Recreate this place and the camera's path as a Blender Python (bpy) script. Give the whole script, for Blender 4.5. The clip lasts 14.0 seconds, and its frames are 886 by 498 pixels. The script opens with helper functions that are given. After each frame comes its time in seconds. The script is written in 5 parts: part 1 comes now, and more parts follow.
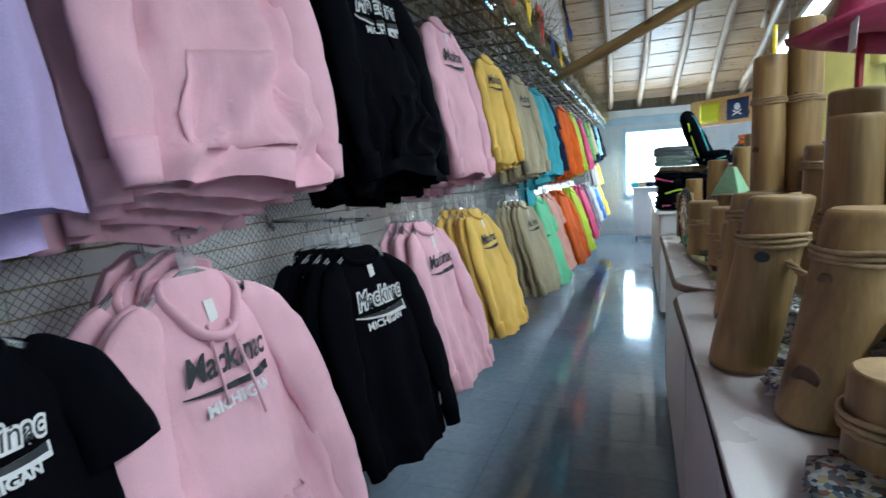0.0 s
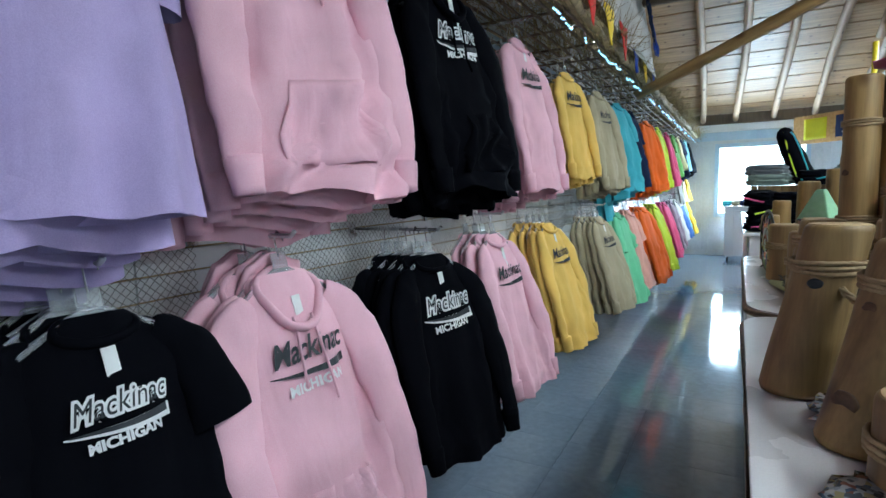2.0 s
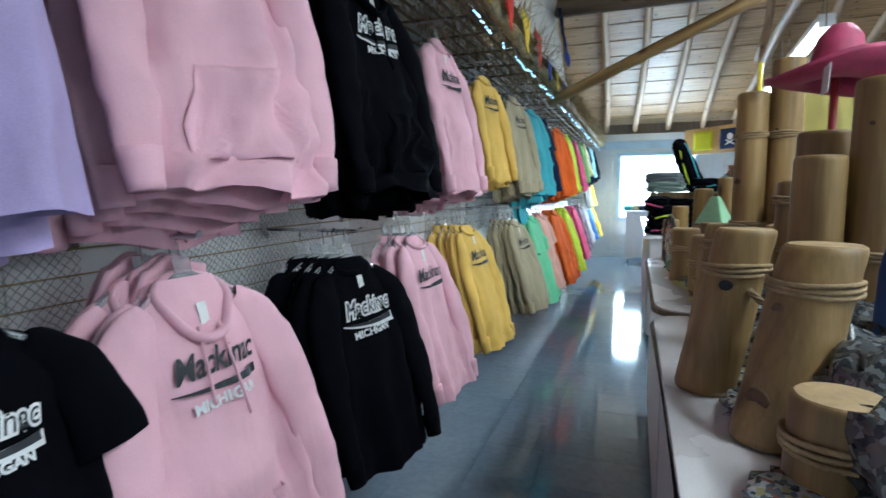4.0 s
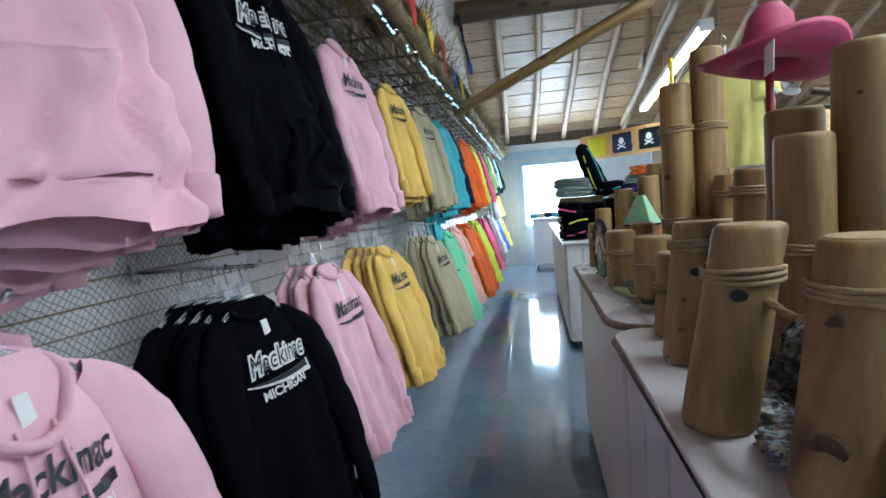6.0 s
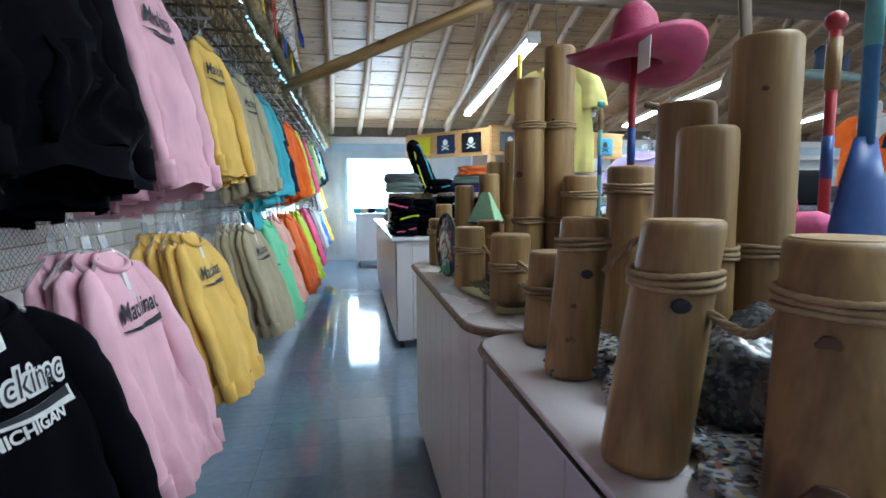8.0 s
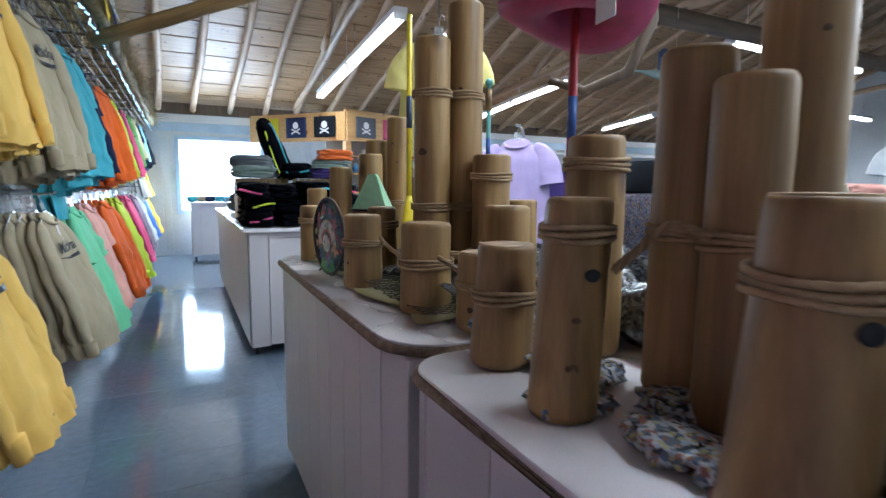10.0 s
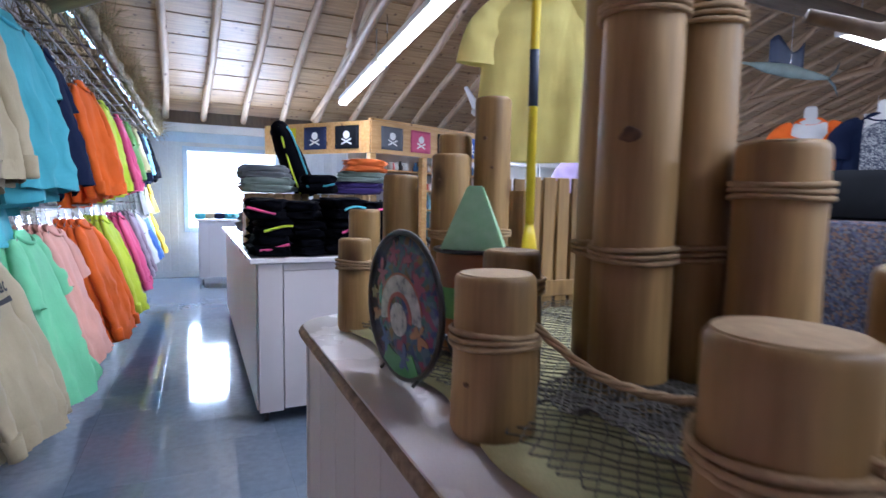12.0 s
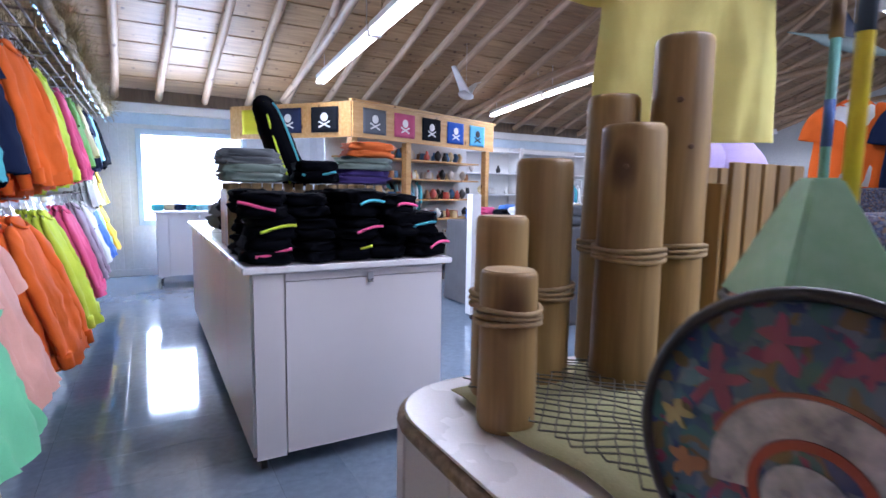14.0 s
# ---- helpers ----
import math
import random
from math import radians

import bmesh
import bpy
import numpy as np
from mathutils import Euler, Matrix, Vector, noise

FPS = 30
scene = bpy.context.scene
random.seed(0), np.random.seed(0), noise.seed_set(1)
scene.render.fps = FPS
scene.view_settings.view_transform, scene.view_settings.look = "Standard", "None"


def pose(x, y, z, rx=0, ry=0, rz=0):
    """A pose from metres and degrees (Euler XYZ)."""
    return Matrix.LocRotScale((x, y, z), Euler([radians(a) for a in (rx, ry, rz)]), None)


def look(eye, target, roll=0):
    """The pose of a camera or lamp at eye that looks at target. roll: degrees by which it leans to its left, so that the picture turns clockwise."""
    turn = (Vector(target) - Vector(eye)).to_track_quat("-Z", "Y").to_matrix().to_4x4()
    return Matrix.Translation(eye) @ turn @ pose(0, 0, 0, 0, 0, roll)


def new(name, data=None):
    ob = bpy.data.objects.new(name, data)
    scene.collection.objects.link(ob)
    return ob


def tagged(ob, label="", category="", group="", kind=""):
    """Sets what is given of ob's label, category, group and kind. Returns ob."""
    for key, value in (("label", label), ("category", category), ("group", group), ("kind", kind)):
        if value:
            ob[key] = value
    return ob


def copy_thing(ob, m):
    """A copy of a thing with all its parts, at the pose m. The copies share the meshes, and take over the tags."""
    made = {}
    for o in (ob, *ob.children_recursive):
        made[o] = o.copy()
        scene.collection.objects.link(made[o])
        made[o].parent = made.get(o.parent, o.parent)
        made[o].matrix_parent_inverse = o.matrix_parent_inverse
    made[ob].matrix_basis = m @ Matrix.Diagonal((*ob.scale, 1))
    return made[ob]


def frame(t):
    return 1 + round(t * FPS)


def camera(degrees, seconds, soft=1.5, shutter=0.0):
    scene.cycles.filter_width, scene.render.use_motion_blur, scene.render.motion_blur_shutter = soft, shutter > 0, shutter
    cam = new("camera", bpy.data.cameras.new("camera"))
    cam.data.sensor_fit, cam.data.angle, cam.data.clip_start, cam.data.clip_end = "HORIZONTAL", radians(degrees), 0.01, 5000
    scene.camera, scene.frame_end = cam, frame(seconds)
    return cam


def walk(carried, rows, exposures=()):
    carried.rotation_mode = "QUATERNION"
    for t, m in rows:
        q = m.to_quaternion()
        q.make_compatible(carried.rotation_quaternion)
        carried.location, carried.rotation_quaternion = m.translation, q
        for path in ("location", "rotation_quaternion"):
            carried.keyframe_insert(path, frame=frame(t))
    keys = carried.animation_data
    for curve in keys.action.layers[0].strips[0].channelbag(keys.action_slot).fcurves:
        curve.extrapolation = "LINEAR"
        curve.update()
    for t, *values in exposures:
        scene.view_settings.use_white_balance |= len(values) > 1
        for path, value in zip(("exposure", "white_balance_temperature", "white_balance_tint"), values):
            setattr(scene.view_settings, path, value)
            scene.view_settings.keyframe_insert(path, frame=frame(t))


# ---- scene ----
cam = camera(80.0, 14.0, 1.5, 0.5)
PATH = [
    (0, (1.133, 0.693, 1.336), (0.434, 2.547, 1.065), -3.1),
    (0.5, (1.136, 0.669, 1.336), (0.327, 2.479, 1.074), -2.8),
    (1, (1.159, 0.641, 1.343), (0.263, 2.415, 1.121), -2.7),
    (1.5, (1.194, 0.627, 1.344), (0.249, 2.375, 1.118), -2.4),
    (2, (1.209, 0.614, 1.348), (0.239, 2.349, 1.128), -1.5),
    (2.5, (1.220, 0.604, 1.352), (0.219, 2.324, 1.159), -2.3),
    (3, (1.224, 0.599, 1.350), (0.231, 2.325, 1.161), -2.2),
    (3.5, (1.211, 0.621, 1.340), (0.328, 2.404, 1.140), -0.5),
    (4, (1.169, 0.648, 1.346), (0.491, 2.517, 1.126), -0.4),
    (6.5, (1.033, 0.985, 1.325), (0.770, 2.961, 1.159), -4.3),
    (7, (1.036, 1.061, 1.310), (0.930, 3.050, 1.125), -3.0),
    (7.5, (1.020, 1.114, 1.305), (1.170, 3.094, 1.065), -1.0),
    (8, (0.937, 1.165, 1.306), (1.276, 3.125, 1.097), -0.4),
    (8.5, (0.877, 1.216, 1.307), (1.299, 3.162, 1.130), -2.2),
    (9, (0.862, 1.274, 1.297), (1.553, 3.141, 1.108), 0.1),
    (11.5, (0.960, 2.241, 1.260), (1.892, 3.991, 1.001), 0.8),
    (12, (1.004, 2.490, 1.277), (1.846, 4.295, 1.097), 1.0),
    (12.5, (1.033, 2.675, 1.285), (1.843, 4.494, 1.095), 2.2),
    (13, (1.008, 2.881, 1.274), (1.887, 4.669, 1.098), 2.2),
    (13.5, (0.964, 3.046, 1.276), (1.935, 4.784, 1.086), -0.8),
    (14, (0.915, 3.169, 1.292), (1.889, 4.902, 1.068), 0.9),
]
SHOTS = [(0, 0.11, 5600, 0), (4.2, 0.12, 5600, 0), (6.3, 0.22, 5550, 2), (9.0, 0.21, 5500, 4), (11.8, 0.3, 5450, 19), (14, 0.32, 5450, 24)]
walk(cam, [(t, look(eye, target, roll)) for t, eye, target, roll in PATH], SHOTS)

# ---- world and lights ----
world = bpy.data.worlds.new("sky")
scene.world = world
world.use_nodes = True
sky = world.node_tree.nodes.new("ShaderNodeTexSky")
sky.sky_type = "NISHITA"
sky.sun_disc = False
sky.sun_elevation, sky.sun_rotation = radians(38), radians(20)
world.node_tree.nodes["Background"].inputs[1].default_value = 0.12
world.node_tree.links.new(sky.outputs[0], world.node_tree.nodes["Background"].inputs[0])
sun = new("sun", bpy.data.lights.new("sun", "SUN"))
sun.data.energy, sun.data.angle, sun.data.color = 2.5, radians(0.6), (1, 0.95, 0.88)
sun.matrix_world = look((0, 30, 22), (0, 0, 0))

TUBE_WATTS, TUBE_GLOW, WINDOW_WATTS, WINDOW_GLOW = 26, 14, 160, 7.0


def area_lamp(name, m, sx, sy, watts, color):
    ob = new(name, bpy.data.lights.new(name, "AREA"))
    ob.data.shape, ob.data.size, ob.data.size_y = "RECTANGLE", sx, sy
    ob.data.energy, ob.data.color = watts, color
    ob.matrix_world = m
    return ob


area_lamp("window_light", look((1.55, 11.72, 1.42), (1.55, 6, 0.9)), 1.4, 1.15, WINDOW_WATTS, (0.72, 0.86, 1.0))


# ---- materials ----
def nodes_of(name):
    m = bpy.data.materials.new(name)
    m.use_nodes = True
    return m, m.node_tree.nodes, m.node_tree.links, m.node_tree.nodes["Principled BSDF"]


def surf(name, c1, c2, scale=6.0, rough=0.6, bump=0.2, stretch=(1, 1, 1), fine=60.0, metal=0.0, coat=0.0, dist=0.002, rvar=0.1, tone=0.0):
    """Two-scale noise colour, varied roughness, fine relief; tone: how far whole objects differ in brightness."""
    m, n, l, b = nodes_of(name)
    tc, mp = n.new("ShaderNodeTexCoord"), n.new("ShaderNodeMapping")
    info, add = n.new("ShaderNodeObjectInfo"), n.new("ShaderNodeVectorMath")
    big, small = n.new("ShaderNodeTexNoise"), n.new("ShaderNodeTexNoise")
    ramp, mix = n.new("ShaderNodeValToRGB"), n.new("ShaderNodeMixRGB")
    bp, mr = n.new("ShaderNodeBump"), n.new("ShaderNodeMapRange")
    add.operation = "ADD"
    comb = n.new("ShaderNodeMath")
    comb.operation = "MULTIPLY"
    comb.inputs[1].default_value = 37.0
    l.new(info.outputs["Random"], comb.inputs[0])
    l.new(tc.outputs["Object"], add.inputs[0])
    l.new(comb.outputs[0], add.inputs[1])
    l.new(add.outputs[0], mp.inputs[0])
    mp.inputs["Scale"].default_value = stretch
    big.inputs["Scale"].default_value, big.inputs["Detail"].default_value = scale, 5
    small.inputs["Scale"].default_value, small.inputs["Detail"].default_value = fine, 3
    l.new(mp.outputs[0], big.inputs["Vector"])
    l.new(mp.outputs[0], small.inputs["Vector"])
    ramp.color_ramp.elements[0].position, ramp.color_ramp.elements[1].position = 0.32, 0.68
    ramp.color_ramp.elements[0].color, ramp.color_ramp.elements[1].color = (*c1, 1), (*c2, 1)
    l.new(big.outputs["Fac"], ramp.inputs[0])
    mix.blend_type = "OVERLAY"
    mix.inputs[0].default_value = 0.22
    l.new(ramp.outputs[0], mix.inputs[1])
    l.new(small.outputs["Fac"], mix.inputs[2])
    last = mix.outputs[0]
    if tone:
        hsv, rng = n.new("ShaderNodeHueSaturation"), n.new("ShaderNodeMapRange")
        rng.inputs[3].default_value, rng.inputs[4].default_value = 1 - tone, 1 + tone
        l.new(info.outputs["Random"], rng.inputs[0])
        l.new(rng.outputs[0], hsv.inputs["Value"])
        l.new(last, hsv.inputs["Color"])
        last = hsv.outputs[0]
    l.new(last, b.inputs["Base Color"])
    mr.inputs[3].default_value, mr.inputs[4].default_value = max(0.02, rough - rvar), min(1, rough + rvar)
    l.new(big.outputs["Fac"], mr.inputs[0])
    l.new(mr.outputs[0], b.inputs["Roughness"])
    b.inputs["Metallic"].default_value, b.inputs["Coat Weight"].default_value = metal, coat
    if bump:
        bp.inputs["Strength"].default_value, bp.inputs["Distance"].default_value = bump, dist
        l.new(small.outputs["Fac"], bp.inputs["Height"])
        l.new(bp.outputs[0], b.inputs["Normal"])
    return m


def dim(c, k):
    return tuple(min(1, v * k) for v in c)


FABRICS = {}


def fabric(key, c, rough=0.92):
    if key not in FABRICS:
        m = surf("fabric_" + key, dim(c, 0.9), dim(c, 1.06), 5, rough, 0.16, (1, 1, 1), 420, dist=0.0012, rvar=0.04)
        m.node_tree.nodes["Principled BSDF"].inputs["Sheen Weight"].default_value = 0.1 if max(c) > 0.1 else 0.0
        m.node_tree.nodes["Principled BSDF"].inputs["Specular IOR Level"].default_value = 0.12 if max(c) > 0.1 else 0.05
        n, l = m.node_tree.nodes, m.node_tree.links
        tc, mp, cr, bp = n.new("ShaderNodeTexCoord"), n.new("ShaderNodeMapping"), n.new("ShaderNodeTexNoise"), n.new("ShaderNodeBump")
        mp.inputs["Scale"].default_value = (1, 1.5, 0.35)
        mp.inputs["Rotation"].default_value = (0.5, 0, 0)
        cr.inputs["Scale"].default_value, cr.inputs["Detail"].default_value, cr.inputs["Distortion"].default_value = 6.5, 2.2, 0.9
        bp.inputs["Strength"].default_value, bp.inputs["Distance"].default_value = 0.4, 0.012
        l.new(tc.outputs["Object"], mp.inputs[0])
        l.new(mp.outputs[0], cr.inputs["Vector"])
        l.new(cr.outputs["Fac"], bp.inputs["Height"])
        weave = n["Principled BSDF"].inputs["Normal"].links[0].from_node
        l.new(bp.outputs[0], weave.inputs["Normal"])
        FABRICS[key] = m
    return FABRICS[key]


def wood(name, c1, c2, knots=True, rough=0.55, grain=(9, 9, 0.7), tone=0.08):
    """Wood with grain along local z and dark knots."""
    m = surf(name, c1, c2, 3.0, rough, 0.25, grain, 22, tone=tone, dist=0.0015)
    if knots:
        n, l = m.node_tree.nodes, m.node_tree.links
        b = n["Principled BSDF"]
        src = b.inputs["Base Color"].links[0].from_socket
        tc, mp, vo = n.new("ShaderNodeTexCoord"), n.new("ShaderNodeMapping"), n.new("ShaderNodeTexVoronoi")
        info, add, mul = n.new("ShaderNodeObjectInfo"), n.new("ShaderNodeVectorMath"), n.new("ShaderNodeMath")
        add.operation, mul.operation, mul.inputs[1].default_value = "ADD", "MULTIPLY", 53.0
        l.new(info.outputs["Random"], mul.inputs[0])
        l.new(tc.outputs["Object"], add.inputs[0])
        l.new(mul.outputs[0], add.inputs[1])
        l.new(add.outputs[0], mp.inputs[0])
        mp.inputs["Scale"].default_value = (7, 7, 4)
        vo.inputs["Scale"].default_value = 1.0
        l.new(mp.outputs[0], vo.inputs["Vector"])
        ramp, mix = n.new("ShaderNodeValToRGB"), n.new("ShaderNodeMixRGB")
        ramp.color_ramp.elements[0].position, ramp.color_ramp.elements[1].position = 0.07, 0.2
        ramp.color_ramp.elements[0].color, ramp.color_ramp.elements[1].color = (0.22, 0.13, 0.08, 1), (1, 1, 1, 1)
        mix.blend_type, mix.inputs[0].default_value = "MULTIPLY", 0.9
        l.new(vo.outputs["Distance"], ramp.inputs[0])
        l.new(src, mix.inputs[1])
        l.new(ramp.outputs[0], mix.inputs[2])
        l.new(mix.outputs[0], b.inputs["Base Color"])
    return m


def glow(name, c, strength):
    m, n, l, b = nodes_of(name)
    b.inputs["Base Color"].default_value = (*c, 1)
    b.inputs["Emission Color"].default_value = (*c, 1)
    b.inputs["Emission Strength"].default_value = strength
    return m


def clear(name, c, rough=0.08, alpha=0.45):
    m, n, l, b = nodes_of(name)
    b.inputs["Base Color"].default_value = (*c, 1)
    b.inputs["Roughness"].default_value = rough
    b.inputs["Transmission Weight"].default_value = 0.75
    b.inputs["IOR"].default_value = 1.25
    return m


M = {
    "floor": surf("vinyl_floor", (0.17, 0.225, 0.30), (0.215, 0.27, 0.345), 1.3, 0.085, 0.03, fine=25, coat=0.25, rvar=0.035, tone=0.035),
    "slat": surf("white_slat", (0.84, 0.84, 0.83), (0.90, 0.90, 0.89), 2, 0.5, 0.08, fine=40, tone=0.03),
    "groove": surf("gold_groove", (0.36, 0.26, 0.10), (0.48, 0.36, 0.16), 8, 0.45, 0.1),
    "plaster": surf("painted_panel", (0.56, 0.58, 0.60), (0.64, 0.66, 0.68), 1.5, 0.7, 0.1, fine=30),
    "ceil": wood("ceiling_board", (0.25, 0.145, 0.065), (0.42, 0.265, 0.13), True, 0.5, (0.7, 9, 9)),
    "log": wood("peeled_log", (0.30, 0.19, 0.11), (0.47, 0.33, 0.21), True, 0.6, (8, 8, 0.6)),
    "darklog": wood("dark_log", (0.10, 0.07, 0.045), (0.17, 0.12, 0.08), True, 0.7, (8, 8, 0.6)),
    "post": wood("post_wood", (0.17, 0.098, 0.033), (0.38, 0.24, 0.088), True, 0.5, (8, 8, 0.5)),
    "endgrain": surf("end_grain", (0.33, 0.215, 0.095), (0.47, 0.33, 0.165), 14, 0.7, 0.2, (1, 1, 1), 90),
    "knot": surf("knot", (0.055, 0.028, 0.013), (0.13, 0.072, 0.034), 60, 0.7, 0.3),
    "rope": surf("rope", (0.27, 0.18, 0.09), (0.42, 0.30, 0.16), 30, 0.9, 0.6, (1, 1, 1), 180, dist=0.003),
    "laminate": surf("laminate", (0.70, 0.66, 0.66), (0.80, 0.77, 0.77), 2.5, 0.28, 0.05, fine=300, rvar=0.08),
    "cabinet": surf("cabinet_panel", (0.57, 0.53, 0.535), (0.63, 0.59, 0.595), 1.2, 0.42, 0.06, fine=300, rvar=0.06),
    "edge": surf("worn_edge", (0.15, 0.10, 0.06), (0.30, 0.22, 0.14), 40, 0.8, 0.6, (1, 1, 1), 160, dist=0.004),
    "white": surf("white_paint", (0.70, 0.70, 0.70), (0.80, 0.80, 0.80), 3, 0.4, 0.05),
    "cream": surf("cream_paint", (0.66, 0.64, 0.60), (0.74, 0.72, 0.68), 3, 0.4, 0.05),
    "trim": surf("blue_trim", (0.42, 0.54, 0.66), (0.50, 0.62, 0.74), 3, 0.5, 0.05),
    "steel": surf("steel", (0.55, 0.55, 0.56), (0.70, 0.70, 0.71), 9, 0.28, 0.05, metal=1.0),
    "rubber": surf("black_rubber", (0.012, 0.012, 0.012), (0.03, 0.03, 0.03), 20, 0.6, 0.2),
    "black": surf("black_plastic", (0.012, 0.012, 0.014), (0.022, 0.022, 0.025), 10, 0.4, 0.1),
    "net": surf("net_twine", (0.14, 0.12, 0.10), (0.26, 0.23, 0.20), 40, 0.9, 0.4),
    "netdark": surf("dark_net_twine", (0.05, 0.05, 0.045), (0.11, 0.10, 0.08), 40, 0.9, 0.4),
    "straw": surf("thatch_straw", (0.16, 0.12, 0.05), (0.36, 0.28, 0.13), 20, 0.8, 0.3, tone=0.1),
    "ink": surf("black_print_and_hole_shade", (0.006, 0.009, 0.014), (0.015, 0.018, 0.024), 30, 0.55, 0.1),
    "inkw": surf("white_print", (0.72, 0.72, 0.72), (0.82, 0.82, 0.82), 30, 0.5, 0.1),
    "paper": surf("paper", (0.76, 0.76, 0.74), (0.82, 0.82, 0.80), 12, 0.6, 0.05),
    "tube": glow("lamp_tube", (1.0, 0.97, 0.90), TUBE_GLOW),
    "bulb": glow("blue_bulb", (0.34, 0.68, 1.0), 3.2),
    "sky": glow("bright_outdoors", (0.86, 0.94, 1.0), WINDOW_GLOW),
    "clear": clear("clear_plastic", (0.92, 0.95, 0.97)),
    "glass": clear("window_glass", (0.97, 0.99, 1.0), 0.02),
}


# ---- building blocks ----
def part(name, bm, material, parent=None, label="", smooth=False, m=None):
    me = bpy.data.meshes.new(name)
    bm.to_mesh(me)
    bm.free()
    me.materials.append(material)
    if smooth:
        me.polygons.foreach_set("use_smooth", [True] * len(me.polygons))
    ob = new(name, me)
    ob.parent = parent
    if m is not None:
        ob.matrix_basis = m
    return tagged(ob, label) if label else ob


def shared(name, me, parent=None, m=None):
    ob = new(name, me)
    ob.parent = parent
    if m is not None:
        ob.matrix_basis = m
    return ob


def thing(name, label, category, m=None, group="", kind=""):
    ob = new(name)
    ob.empty_display_size = 0.1
    if m is not None:
        ob.matrix_basis = m
    return tagged(ob, label, category, group, kind)


def box(bm, x0, x1, y0, y1, z0, z1, bevel=0.0, m=None):
    made = bmesh.ops.create_cube(bm, size=1.0)["verts"]
    for v in made:
        v.co = Vector(((x0 + x1) / 2 + v.co.x * (x1 - x0), (y0 + y1) / 2 + v.co.y * (y1 - y0), (z0 + z1) / 2 + v.co.z * (z1 - z0)))
        if m is not None:
            v.co = m @ v.co
    if bevel:
        edges = {e for v in made for e in v.link_edges}
        bmesh.ops.bevel(bm, geom=list(edges), offset=bevel, segments=2, profile=0.5, affect="EDGES")
    return bm


def boxed(*a, **k):
    return box(bmesh.new(), *a, **k)


def sweep(bm, pts, radii, seg=10, flat=1.0, closed=False, caps=True, twist=None):
    """A tube along pts; flat squeezes it along its second axis."""
    pts = [Vector(p) for p in pts]
    n = len(pts)
    if not hasattr(radii, "__len__"):
        radii = [radii] * n
    rings, up = [], None
    for i, p in enumerate(pts):
        a = pts[(i - 1) % n] if closed else pts[max(i - 1, 0)]
        b = pts[(i + 1) % n] if closed else pts[min(i + 1, n - 1)]
        d = (b - a).normalized()
        if up is None:
            up = Vector((1, 0, 0)) if abs(d.x) < 0.9 else Vector((0, 1, 0))
        s = d.cross(up).normalized()
        up = s.cross(d).normalized()
        ring = []
        for k in range(seg):
            c = 2 * math.pi * k / seg
            ring.append(bm.verts.new(p + s * (math.cos(c) * radii[i]) + up * (math.sin(c) * radii[i] * flat)))
        rings.append(ring)
    for i in range(n if closed else n - 1):
        r0, r1 = rings[i], rings[(i + 1) % n]
        for k in range(seg):
            bm.faces.new((r0[k], r0[(k + 1) % seg], r1[(k + 1) % seg], r1[k]))
    if caps and not closed:
        bm.faces.new(list(reversed(rings[0])))
        bm.faces.new(rings[-1])
    return rings


def tube(pts, radii, seg=10, flat=1.0, closed=False):
    bm = bmesh.new()
    sweep(bm, pts, radii, seg, flat, closed)
    return bm


def lathe(profile, seg=24, wob=0.0, seed=0):
    """Turns (r, z) pairs about z."""
    bm, rings = bmesh.new(), []
    for r, z in profile:
        ring = []
        for k in range(seg):
            c = 2 * math.pi * k / seg
            w = 1 + wob * noise.noise(Vector((math.cos(c) * 1.3, math.sin(c) * 1.3, z * 6 + seed)))
            ring.append(bm.verts.new((r * w * math.cos(c), r * w * math.sin(c), z)))
        rings.append(ring)
    for a, b in zip(rings, rings[1:]):
        for k in range(seg):
            bm.faces.new((a[k], a[(k + 1) % seg], b[(k + 1) % seg], b[k]))
    bm.faces.new(list(reversed(rings[0])))
    bm.faces.new(rings[-1])
    return bm


def grid_bm(nu, nv, f, thick=0.0):
    """A sheet f(u, v), u and v from 0 to 1, with an optional thickness."""
    bm = bmesh.new()
    vs = [[bm.verts.new(f(i / nu, j / nv)) for j in range(nv + 1)] for i in range(nu + 1)]
    for i in range(nu):
        for j in range(nv):
            bm.faces.new((vs[i][j], vs[i + 1][j], vs[i + 1][j + 1], vs[i][j + 1]))
    if thick:
        bm.normal_update()
        bmesh.ops.solidify(bm, geom=bm.faces[:], thickness=thick)
    return bm


TEXTS = {}


def text_data(words, size, offset=0.0, shear=0.0, bold=1.0):
    """Vertices and faces of words in the built-in font, centred on x."""
    key = (words, size, offset, shear)
    if key not in TEXTS:
        cu = bpy.data.curves.new("words", "FONT")
        cu.body, cu.size, cu.offset, cu.shear, cu.resolution_u = words, size, offset, shear, 3
        cu.align_x = "CENTER"
        ob = new("words", cu)
        bpy.context.view_layer.update()
        me = ob.evaluated_get(bpy.context.evaluated_depsgraph_get()).to_mesh()
        TEXTS[key] = ([tuple(v.co) for v in me.vertices], [tuple(p.vertices) for p in me.polygons])
        bpy.data.objects.remove(ob)
        bpy.data.curves.remove(cu)
    return TEXTS[key]


def words_bm(words, size, place, offset=0.0, shear=0.0, squeeze=1.0):
    """Words laid on a surface: place(u, v) gives the point."""
    vs, fs = text_data(words, size, offset, shear)
    bm = bmesh.new()
    made = [bm.verts.new(place(v[0] * squeeze, v[1])) for v in vs]
    for f in fs:
        try:
            bm.faces.new([made[i] for i in f])
        except ValueError:
            pass
    return bm


